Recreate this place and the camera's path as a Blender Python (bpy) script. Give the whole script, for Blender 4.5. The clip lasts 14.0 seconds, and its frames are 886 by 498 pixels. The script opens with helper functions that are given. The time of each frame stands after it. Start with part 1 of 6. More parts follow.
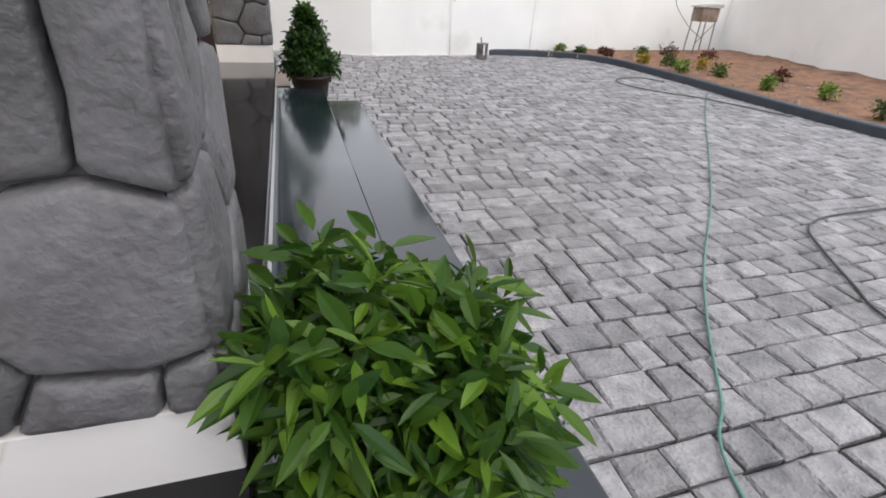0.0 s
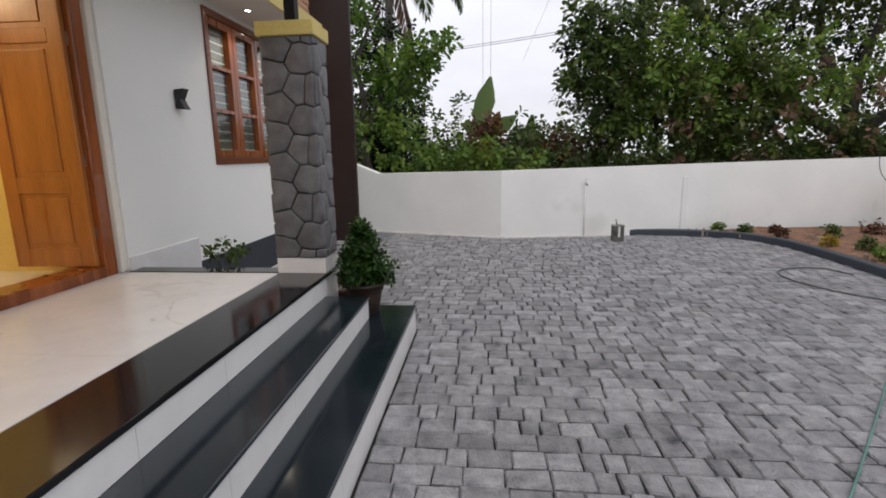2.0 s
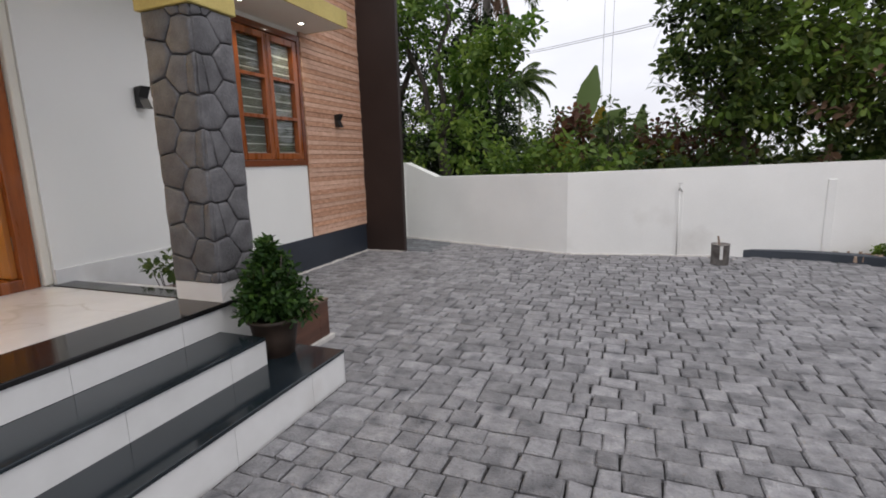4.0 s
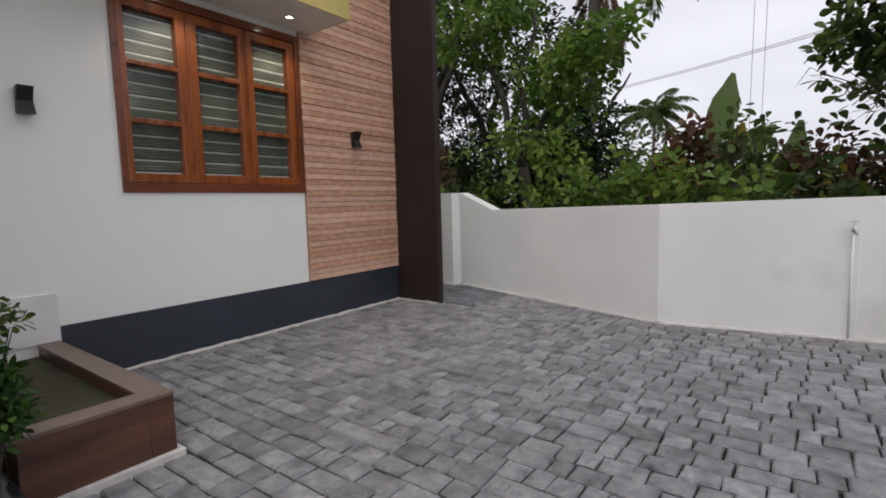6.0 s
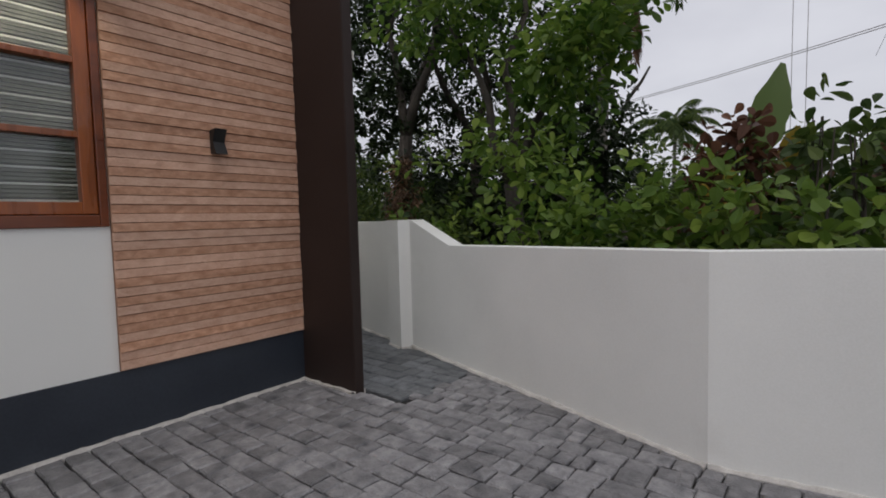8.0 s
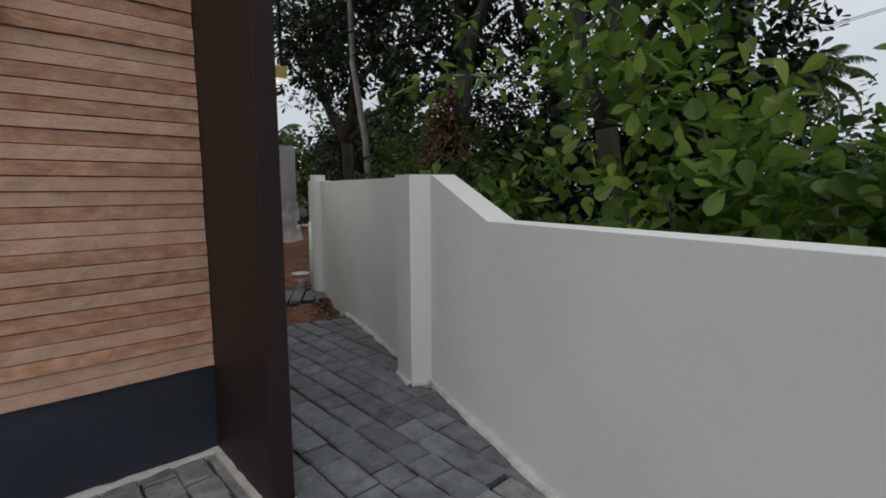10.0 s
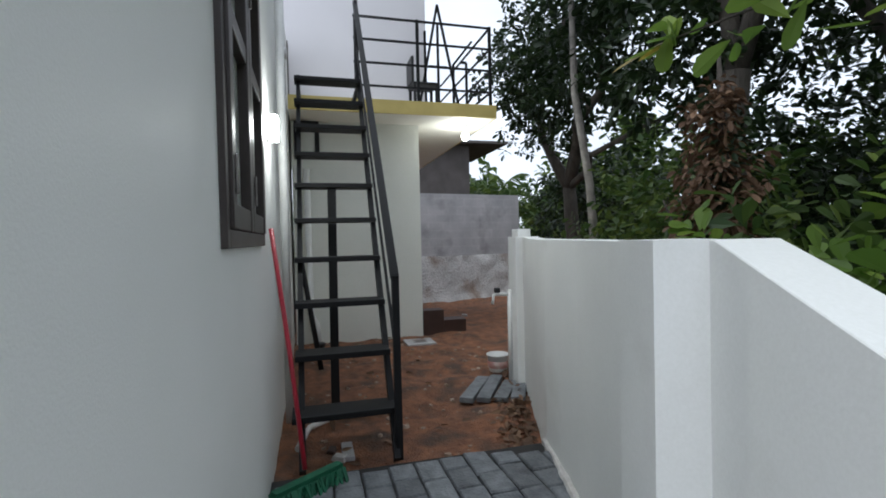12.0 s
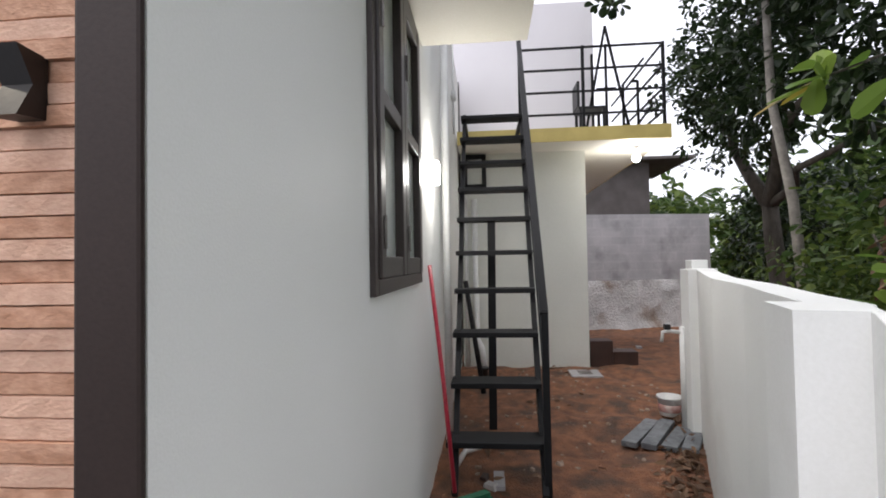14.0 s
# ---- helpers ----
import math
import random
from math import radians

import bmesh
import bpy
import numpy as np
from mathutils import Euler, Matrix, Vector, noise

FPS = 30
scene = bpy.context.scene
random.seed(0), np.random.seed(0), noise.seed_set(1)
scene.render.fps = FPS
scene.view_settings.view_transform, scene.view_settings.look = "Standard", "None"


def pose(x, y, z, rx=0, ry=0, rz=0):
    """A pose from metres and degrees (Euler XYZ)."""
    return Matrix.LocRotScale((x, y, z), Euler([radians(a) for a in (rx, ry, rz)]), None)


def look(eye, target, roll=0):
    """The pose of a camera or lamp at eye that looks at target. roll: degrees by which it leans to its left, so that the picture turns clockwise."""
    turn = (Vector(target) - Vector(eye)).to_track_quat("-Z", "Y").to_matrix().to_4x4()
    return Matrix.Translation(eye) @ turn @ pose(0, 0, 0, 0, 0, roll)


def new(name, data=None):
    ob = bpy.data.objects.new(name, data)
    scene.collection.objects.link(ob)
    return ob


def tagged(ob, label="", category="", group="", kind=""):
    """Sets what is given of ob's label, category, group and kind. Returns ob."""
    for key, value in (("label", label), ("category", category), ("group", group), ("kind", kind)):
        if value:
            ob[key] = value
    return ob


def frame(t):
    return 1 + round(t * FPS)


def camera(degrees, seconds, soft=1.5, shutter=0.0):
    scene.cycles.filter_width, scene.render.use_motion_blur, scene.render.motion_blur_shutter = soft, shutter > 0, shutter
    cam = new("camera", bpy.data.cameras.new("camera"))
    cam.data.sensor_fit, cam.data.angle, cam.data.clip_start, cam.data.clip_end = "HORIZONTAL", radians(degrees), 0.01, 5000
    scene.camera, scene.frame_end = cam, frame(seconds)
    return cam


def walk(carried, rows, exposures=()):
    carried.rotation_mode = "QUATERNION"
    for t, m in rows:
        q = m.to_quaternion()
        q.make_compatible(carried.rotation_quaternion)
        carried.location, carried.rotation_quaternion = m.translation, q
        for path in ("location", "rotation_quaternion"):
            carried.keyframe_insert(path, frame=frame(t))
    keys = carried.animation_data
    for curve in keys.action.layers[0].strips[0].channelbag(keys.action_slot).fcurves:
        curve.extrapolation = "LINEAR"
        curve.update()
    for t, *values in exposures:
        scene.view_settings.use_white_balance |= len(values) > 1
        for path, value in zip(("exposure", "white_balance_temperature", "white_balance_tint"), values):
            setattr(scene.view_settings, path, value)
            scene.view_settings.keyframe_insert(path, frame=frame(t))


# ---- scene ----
cam = camera(84.9, 14.0, soft=1.8)
PATH = [
    (0, (-0.766, 3.852, 1.125), (-0.229, 5.526, 0.171), 3.0),
    (0.5, (-0.461, 3.912, 1.309), (-0.108, 5.754, 0.613), 3.1),
    (1, (-0.22, 4.108, 1.354), (-0.095, 6.049, 0.886), 2.4),
    (1.5, (0.056, 4.244, 1.407), (-0.023, 6.201, 1.002), 0.2),
    (2, (0.361, 4.34, 1.442), (0.187, 6.296, 1.064), -0.9),
    (4.5, (1.644, 6.205, 1.336), (0.766, 7.968, 0.987), -1.2),
    (5, (1.76, 6.736, 1.218), (0.708, 8.404, 0.886), -0.7),
    (5.5, (1.809, 7.236, 1.214), (0.609, 8.809, 0.923), -1.1),
    (6, (1.743, 7.783, 1.244), (0.559, 9.383, 1.053), -1.5),
    (6.5, (1.651, 8.37, 1.371), (0.496, 9.999, 1.259), -1.3),
    (7, (1.45, 8.889, 1.438), (0.322, 10.539, 1.37), -1.5),
    (7.5, (1.288, 9.451, 1.408), (0.127, 11.078, 1.342), -1.7),
    (8, (1.119, 9.962, 1.374), (-0.122, 11.526, 1.253), -1.5),
    (10.5, (-0.37, 12.178, 1.288), (-1.948, 13.38, 1.035), -1.0),
    (11, (-0.714, 12.499, 1.334), (-2.444, 13.483, 1.137), -2.0),
    (11.5, (-1.087, 12.701, 1.362), (-2.929, 13.469, 1.225), -1.6),
    (12, (-1.386, 12.844, 1.399), (-3.314, 13.372, 1.356), -1.3),
    (12.5, (-1.531, 12.942, 1.435), (-3.508, 13.227, 1.525), -1.8),
    (13, (-1.562, 13.042, 1.65), (-3.527, 13.288, 1.932), -4.1),
    (13.5, (-1.475, 13.073, 1.652), (-3.46, 13.182, 1.874), -2.9),
    (14, (-1.267, 13.004, 1.507), (-3.258, 12.823, 1.559), -1.0),
]
walk(cam, [(t, look(eye, target, roll)) for t, eye, target, roll in PATH],
     exposures=[(0.0, 1.2, 6500, 9), (0.5, 0.8, 6500, 10), (1.0, 0.58, 6500, 10), (2.0, 0.46, 6500, 10), (5.0, 0.52, 6500, 10), (5.5, 0.52, 6500, 10), (6.5, 0.04, 6500, 10), (8.0, -0.08, 6450, 10),
                (10.5, -0.04, 6150, 3), (11.0, 0.5, 5850, 1), (11.5, 0.74, 5600, 0), (12.0, 0.74, 5850, 4), (12.5, 1.03, 6400, 10), (13.0, 0.98, 6450, 11), (13.5, 0.98, 6450, 11), (14.0, 1.17, 6350, 11)])

# ---- world and light: dull overcast evening ----
world = bpy.data.worlds.new("overcast")
scene.world = world
world.use_nodes = True
wn, wl = world.node_tree.nodes, world.node_tree.links
wbg = wn["Background"]
sky = wn.new("ShaderNodeTexSky")
sky.sky_type = "NISHITA"
sky.sun_disc = False
sky.sun_elevation, sky.sun_rotation = radians(42), radians(150)
sky.air_density, sky.dust_density = 1.0, 3.0
wtc = wn.new("ShaderNodeTexCoord")
wmap = wn.new("ShaderNodeMapping")
wmap.inputs["Scale"].default_value = (1.0, 1.0, 2.4)
wno = wn.new("ShaderNodeTexNoise")
wno.inputs["Scale"].default_value, wno.inputs["Detail"].default_value = 2.2, 5.0
wl.new(wtc.outputs["Generated"], wmap.inputs["Vector"])
wl.new(wmap.outputs["Vector"], wno.inputs["Vector"])
wramp = wn.new("ShaderNodeValToRGB")
wramp.color_ramp.elements[0].position, wramp.color_ramp.elements[0].color = 0.3, (6.0, 5.95, 6.5, 1)
wramp.color_ramp.elements[1].position, wramp.color_ramp.elements[1].color = 0.7, (7.9, 7.85, 8.3, 1)
wl.new(wno.outputs["Fac"], wramp.inputs["Fac"])
wmix = wn.new("ShaderNodeMix")
wmix.data_type = "RGBA"
wmix.inputs["Factor"].default_value = 0.88
wl.new(sky.outputs["Color"], wmix.inputs[6])
wl.new(wramp.outputs["Color"], wmix.inputs[7])
wl.new(wmix.outputs[2], wbg.inputs["Color"])
wbg.inputs["Strength"].default_value = 0.104

sun_data = bpy.data.lights.new("sun", "SUN")
sun_data.energy, sun_data.angle, sun_data.color = 0.6, radians(40), (1.0, 0.95, 0.88)
sun = new("sun", sun_data)
sun.matrix_world = look((0, 0, 30), (-9, 9, 0))


def lamp(name, kind, at, energy, color=(1, 0.85, 0.62), size=0.05, aim=None):
    d = bpy.data.lights.new(name, kind)
    d.energy, d.color = energy, color
    if kind == "AREA":
        d.size = size
    else:
        d.shadow_soft_size = size
    if kind == "SPOT":
        d.spot_size, d.spot_blend = radians(120), 0.6
    o = new(name, d)
    o.matrix_world = look(at, aim) if aim else Matrix.Translation(at)
    return o


# ---- materials ----
def mat(name, c1, c2=None, rough=0.6, scale=6.0, fine=60.0, bump=0.15, metal=0.0, spec=0.5, stretch=(1, 1, 1), vary=0.0, coat=0.0, detail=5.0, bdist=0.004, stain=None, vein=None):
    """Two-scale procedural surface: colours c1 and c2 mixed by broad noise, fine grain in bump and roughness; vary: per-object shift."""
    m = bpy.data.materials.new(name)
    m.use_nodes = True
    n, l = m.node_tree.nodes, m.node_tree.links
    b = n["Principled BSDF"]
    c2 = c2 or tuple(v * 0.85 for v in c1)
    place = n.new("ShaderNodeNewGeometry")
    mp = n.new("ShaderNodeMapping")
    mp.inputs["Scale"].default_value = stretch
    l.new(place.outputs["Position"], mp.inputs["Vector"])
    big = n.new("ShaderNodeTexNoise")
    big.inputs["Scale"].default_value, big.inputs["Detail"].default_value = scale, detail
    small = n.new("ShaderNodeTexNoise")
    small.inputs["Scale"].default_value, small.inputs["Detail"].default_value = fine, 3
    for t in (big, small):
        l.new(mp.outputs["Vector"], t.inputs["Vector"])
    ramp = n.new("ShaderNodeValToRGB")
    ramp.color_ramp.elements[0].position, ramp.color_ramp.elements[0].color = 0.33, (*c2, 1)
    ramp.color_ramp.elements[1].position, ramp.color_ramp.elements[1].color = 0.67, (*c1, 1)
    l.new(big.outputs["Fac"], ramp.inputs["Fac"])
    col = ramp.outputs["Color"]
    mix = n.new("ShaderNodeMix")
    mix.data_type, mix.blend_type = "RGBA", "OVERLAY"
    mix.inputs["Factor"].default_value = 0.25
    l.new(col, mix.inputs[6])
    l.new(small.outputs["Fac"], mix.inputs[7])
    col = mix.outputs[2]
    if stain:
        st = n.new("ShaderNodeTexNoise")
        st.inputs["Scale"].default_value, st.inputs["Detail"].default_value = stain[1], 6
        l.new(mp.outputs["Vector"], st.inputs["Vector"])
        sr = n.new("ShaderNodeValToRGB")
        sr.color_ramp.elements[0].position, sr.color_ramp.elements[1].position = stain[2], stain[3]
        l.new(st.outputs["Fac"], sr.inputs["Fac"])
        sm = n.new("ShaderNodeMix")
        sm.data_type = "RGBA"
        l.new(sr.outputs["Color"], sm.inputs["Factor"])
        l.new(col, sm.inputs[6])
        sm.inputs[7].default_value = (*stain[0], 1)
        col = sm.outputs[2]
    if vein:
        vt = n.new("ShaderNodeTexNoise")
        vt.inputs["Scale"].default_value, vt.inputs["Detail"].default_value, vt.inputs["Distortion"].default_value = vein[1], 4, 1.2
        l.new(mp.outputs["Vector"], vt.inputs["Vector"])
        vr = n.new("ShaderNodeValToRGB")
        vr.color_ramp.elements[0].position, vr.color_ramp.elements[0].color = 0.5 - vein[2], (0, 0, 0, 1)
        vr.color_ramp.elements[1].position, vr.color_ramp.elements[1].color = 0.5 + vein[2], (0, 0, 0, 1)
        vr.color_ramp.elements.new(0.5).color = (1, 1, 1, 1)
        l.new(vt.outputs["Fac"], vr.inputs["Fac"])
        vm = n.new("ShaderNodeMix")
        vm.data_type = "RGBA"
        l.new(vr.outputs["Color"], vm.inputs["Factor"])
        l.new(col, vm.inputs[6])
        vm.inputs[7].default_value = (*vein[0], 1)
        col = vm.outputs[2]
    if vary:
        oi = n.new("ShaderNodeObjectInfo")
        geo = n.new("ShaderNodeNewGeometry")
        add = n.new("ShaderNodeMath")
        add.operation = "ADD"
        l.new(oi.outputs["Random"], add.inputs[0])
        l.new(geo.outputs["Random Per Island"], add.inputs[1])
        fr = n.new("ShaderNodeMath")
        fr.operation = "FRACT"
        l.new(add.outputs[0], fr.inputs[0])
        mr = n.new("ShaderNodeMapRange")
        mr.inputs["To Min"].default_value, mr.inputs["To Max"].default_value = 1 - vary, 1 + vary
        l.new(fr.outputs[0], mr.inputs["Value"])
        hs = n.new("ShaderNodeHueSaturation")
        l.new(mr.outputs["Result"], hs.inputs["Value"])
        l.new(col, hs.inputs["Color"])
        col = hs.outputs["Color"]
    l.new(col, b.inputs["Base Color"])
    rr = n.new("ShaderNodeMapRange")
    rr.inputs["To Min"].default_value, rr.inputs["To Max"].default_value = max(rough - 0.08, 0.02), min(rough + 0.08, 1)
    l.new(big.outputs["Fac"], rr.inputs["Value"])
    l.new(rr.outputs["Result"], b.inputs["Roughness"])
    b.inputs["Metallic"].default_value = metal
    b.inputs["Specular IOR Level"].default_value = spec
    b.inputs["Coat Weight"].default_value = coat
    if bump:
        bp = n.new("ShaderNodeBump")
        bp.inputs["Strength"].default_value, bp.inputs["Distance"].default_value = bump, bdist
        l.new(small.outputs["Fac"], bp.inputs["Height"])
        l.new(bp.outputs["Normal"], b.inputs["Normal"])
    return m


def leaf_mat(name, c1, c2, gloss=0.45, trans=0.35):
    """Leaves: colour by leaf, some light let through."""
    m = bpy.data.materials.new(name)
    m.use_nodes = True
    n, l = m.node_tree.nodes, m.node_tree.links
    b = n["Principled BSDF"]
    geo = n.new("ShaderNodeNewGeometry")
    ramp = n.new("ShaderNodeValToRGB")
    ramp.color_ramp.elements[0].color, ramp.color_ramp.elements[1].color = (*c1, 1), (*c2, 1)
    ramp.color_ramp.elements.new(0.72).color = (*[a + (b_ - a) * 0.32 for a, b_ in zip(c1, c2)], 1)
    l.new(geo.outputs["Random Per Island"], ramp.inputs["Fac"])
    l.new(ramp.outputs["Color"], b.inputs["Base Color"])
    b.inputs["Roughness"].default_value = gloss
    b.inputs["Specular IOR Level"].default_value = 0.35
    tr = n.new("ShaderNodeBsdfTranslucent")
    l.new(ramp.outputs["Color"], tr.inputs["Color"])
    ms = n.new("ShaderNodeMixShader")
    ms.inputs["Fac"].default_value = trans
    l.new(b.outputs[0], ms.inputs[1])
    l.new(tr.outputs[0], ms.inputs[2])
    l.new(ms.outputs[0], n["Material Output"].inputs["Surface"])
    return m


def glow_mat(name, color, strength):
    m = bpy.data.materials.new(name)
    m.use_nodes = True
    b = m.node_tree.nodes["Principled BSDF"]
    b.inputs["Base Color"].default_value = (*color, 1)
    b.inputs["Emission Color"].default_value = (*color, 1)
    b.inputs["Emission Strength"].default_value = strength
    return m


def glass_mat(name, tint, rough):
    m = bpy.data.materials.new(name)
    m.use_nodes = True
    b = m.node_tree.nodes["Principled BSDF"]
    b.inputs["Base Color"].default_value = (*tint, 1)
    b.inputs["Roughness"].default_value = rough
    b.inputs["Transmission Weight"].default_value = 1.0
    b.inputs["IOR"].default_value = 1.45
    return m


white_paint = mat("white_paint", (0.87, 0.872, 0.845), (0.83, 0.835, 0.805), 0.55, 0.9, 180, 0.12, spec=0.3)
wall_paint = mat("boundary_wall_paint", (0.86, 0.862, 0.838), (0.80, 0.804, 0.782), 0.7, 1.3, 90, 0.10, spec=0.25, stain=((0.6, 0.58, 0.54), 1.1, 0.62, 0.9))
cream_paint = mat("cream_paint", (0.80, 0.77, 0.68), (0.76, 0.73, 0.65), 0.6, 1.5, 120, 0.1)
yellow_paint = mat("yellow_paint", (0.62, 0.50, 0.17), (0.52, 0.41, 0.13), 0.6, 3, 80, 0.2)
rear_paint = mat("rear_wall_paint", (0.76, 0.77, 0.70), (0.70, 0.71, 0.65), 0.7, 0.8, 90, 0.2)
upper_paint = mat("upper_wall_paint", (0.74, 0.72, 0.74), (0.68, 0.66, 0.68), 0.75, 0.6, 90, 0.2)
navy_paint = mat("navy_plinth_paint", (0.030, 0.038, 0.052), (0.022, 0.028, 0.040), 0.5, 2, 60, 0.3)
brown_clad = mat("dark_brown_cladding", (0.033, 0.021, 0.018), (0.025, 0.0155, 0.013), 0.55, 2, 140, 0.15, spec=0.3)
granite = mat("black_granite", (0.012, 0.012, 0.013), (0.008, 0.008, 0.009), 0.10, 3, 260, 0.0, spec=0.4)
# paler patches are dust on the treads and painted cloud reflections
granite_soft = mat("dark_green_granite", (0.015, 0.022, 0.028), (0.008, 0.013, 0.017), 0.13, 2, 240, 0.0, spec=0.5, coat=0.12, stain=((0.050, 0.057, 0.064), 2.6, 0.54, 0.85))
marble = mat("white_marble_tile", (0.79, 0.77, 0.76), (0.74, 0.72, 0.71), 0.16, 1.2, 8, 0.0, stain=((0.71, 0.69, 0.67), 1.6, 0.62, 0.85), vein=((0.64, 0.61, 0.58), 0.7, 0.007))
riser_tile = mat("white_riser_tile", (0.78, 0.78, 0.77), (0.73, 0.73, 0.72), 0.25, 1.5, 8, 0.0, stain=((0.62, 0.60, 0.57), 2.0, 0.6, 0.8))
teak = mat("polished_teak", (0.34, 0.090, 0.016), (0.17, 0.040, 0.007), 0.28, 3, 26, 0.12, stretch=(3, 3, 0.35), coat=0.4)
teak_dark = mat("dark_teak", (0.20, 0.048, 0.011), (0.11, 0.024, 0.006), 0.3, 3, 26, 0.12, stretch=(3, 0.4, 3), coat=0.3)
door_wood = mat("honey_teak_door", (0.44, 0.17, 0.038), (0.34, 0.12, 0.026), 0.3, 2.5, 30, 0.08, stretch=(4, 4, 0.3), coat=0.4)
stone = mat("grey_cladding_stone", (0.15, 0.148, 0.155), (0.085, 0.083, 0.088), 0.5, 9, 70, 0.8, vary=0.15, bdist=0.006)
mortar = mat("dark_mortar", (0.105, 0.102, 0.104), (0.08, 0.078, 0.08), 0.9, 8, 90, 0.5)
pale_strip = mat("pale_strip_tile", (0.70, 0.455, 0.335), (0.575, 0.345, 0.24), 0.7, 13, 70, 0.5, stretch=(1, 0.7, 1.4), vary=0.09, bdist=0.008)
warm_strip = mat("warm_strip_tile", (0.655, 0.38, 0.252), (0.45, 0.23, 0.135), 0.7, 17, 70, 0.5, stretch=(1, 0.7, 1.5), vary=0.12, bdist=0.008)
plank_joint = mat("strip_joint", (0.24, 0.125, 0.08), (0.17, 0.09, 0.058), 0.9)
paver = mat("grey_stone_paver", (0.305, 0.302, 0.310), (0.180, 0.178, 0.188), 0.62, 16, 70, 1.0, vary=0.26, bdist=0.012, stain=((0.070, 0.072, 0.081), 8.0, 0.52, 0.74))
paver_dark = mat("blue_grey_paver", (0.17, 0.18, 0.19), (0.10, 0.108, 0.118), 0.6, 12, 60, 0.9, vary=0.25, bdist=0.010, stain=((0.05, 0.055, 0.065), 7.0, 0.54, 0.76))
joint_sand = mat("paver_joint_dirt", (0.030, 0.028, 0.027), (0.018, 0.017, 0.017), 0.95, 6, 80, 0.6)
mortar_white = mat("cement_fillet", (0.62, 0.60, 0.57), (0.48, 0.46, 0.44), 0.9, 14, 90, 0.6)
soil = mat("red_soil", (0.29, 0.128, 0.064), (0.145, 0.064, 0.036), 0.95, 8.0, 60, 1.0, bdist=0.03, stain=((0.080, 0.052, 0.038), 3.2, 0.50, 0.70))
bed_soil = mat("orange_bed_soil", (0.31, 0.165, 0.10), (0.16, 0.088, 0.056), 0.95, 7, 60, 1.0, bdist=0.03, stain=((0.10, 0.065, 0.045), 2.4, 0.54, 0.74))
# kept very dark: shade under the trees is part of this colour
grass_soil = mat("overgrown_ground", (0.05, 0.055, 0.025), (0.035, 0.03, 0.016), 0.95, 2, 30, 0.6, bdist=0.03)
kerb_paint = mat("navy_kerb_paint", (0.045, 0.055, 0.070), (0.03, 0.038, 0.05), 0.6, 4, 60, 0.4)
black_steel = mat("black_painted_steel", (0.010, 0.010, 0.011), (0.007, 0.007, 0.008), 0.6, 5, 90, 0.1, spec=0.25)
black_plastic = mat("black_lamp_housing", (0.012, 0.012, 0.013), (0.009, 0.009, 0.010), 0.45)
pvc = mat("white_pvc", (0.72, 0.72, 0.70), (0.62, 0.62, 0.60), 0.4)
concrete = mat("grey_block_plaster", (0.50, 0.485, 0.49), (0.38, 0.37, 0.375), 0.9, 1.4, 50, 0.6, bdist=0.01, stain=((0.20, 0.19, 0.19), 1.3, 0.55, 0.8))
nt = concrete.node_tree
bk_pos, bk_sep, bk_com = nt.nodes.new("ShaderNodeNewGeometry"), nt.nodes.new("ShaderNodeSeparateXYZ"), nt.nodes.new("ShaderNodeCombineXYZ")
nt.links.new(bk_pos.outputs["Position"], bk_sep.inputs[0])
nt.links.new(bk_sep.outputs["Y"], bk_com.inputs["X"])
nt.links.new(bk_sep.outputs["Z"], bk_com.inputs["Y"])
bk = nt.nodes.new("ShaderNodeTexBrick")
bk.inputs["Scale"].default_value, bk.inputs["Brick Width"].default_value, bk.inputs["Row Height"].default_value = 1.0, 0.55, 0.28
bk.inputs["Mortar Size"].default_value, bk.inputs["Mortar Smooth"].default_value = 0.03, 0.6
bk.inputs["Color1"].default_value, bk.inputs["Color2"].default_value, bk.inputs["Mortar"].default_value = (0.93, 0.93, 0.93, 1), (1, 1, 1, 1), (1.04, 1.03, 1.03, 1)
nt.links.new(bk_com.outputs[0], bk.inputs["Vector"])
bk_base = nt.nodes["Principled BSDF"].inputs["Base Color"]
bk_mix = nt.nodes.new("ShaderNodeMix")
bk_mix.data_type, bk_mix.blend_type = "RGBA", "MULTIPLY"
bk_mix.inputs["Factor"].default_value = 1.0
nt.links.new(bk_base.links[0].from_socket, bk_mix.inputs[6])
nt.links.new(bk.outputs["Color"], bk_mix.inputs[7])
nt.links.new(bk_mix.outputs[2], bk_base)
block_dark = mat("dark_laterite_block", (0.12, 0.105, 0.10), (0.085, 0.075, 0.07), 0.95, 2, 40, 0.6)
rubble = mat("whitewashed_rubble", (0.52, 0.50, 0.49), (0.40, 0.385, 0.375), 0.95, 2.2, 14, 0.9, bdist=0.05, stain=((0.24, 0.19, 0.155), 1.1, 0.56, 0.72))
soil_stone = mat("soil_stone", (0.36, 0.28, 0.22), (0.24, 0.16, 0.11), 0.9, 9, 60, 0.4)
bark = mat("grey_bark", (0.09, 0.077, 0.064), (0.038, 0.032, 0.027), 0.9, 4, 30, 0.9, stretch=(2, 2, 0.5), bdist=0.02)
pale_bark = mat("pale_bark", (0.30, 0.28, 0.25), (0.17, 0.155, 0.14), 0.9, 5, 30, 0.7, bdist=0.02)
terracotta = mat("brown_clay_pot", (0.044, 0.027, 0.019), (0.026, 0.017, 0.012), 0.6, 6, 60, 0.3)
brown_granite = mat("brown_wood_grain_tile", (0.13, 0.058, 0.036), (0.055, 0.024, 0.016), 0.32, 2.2, 30, 0.1, stretch=(0.6, 0.6, 5))
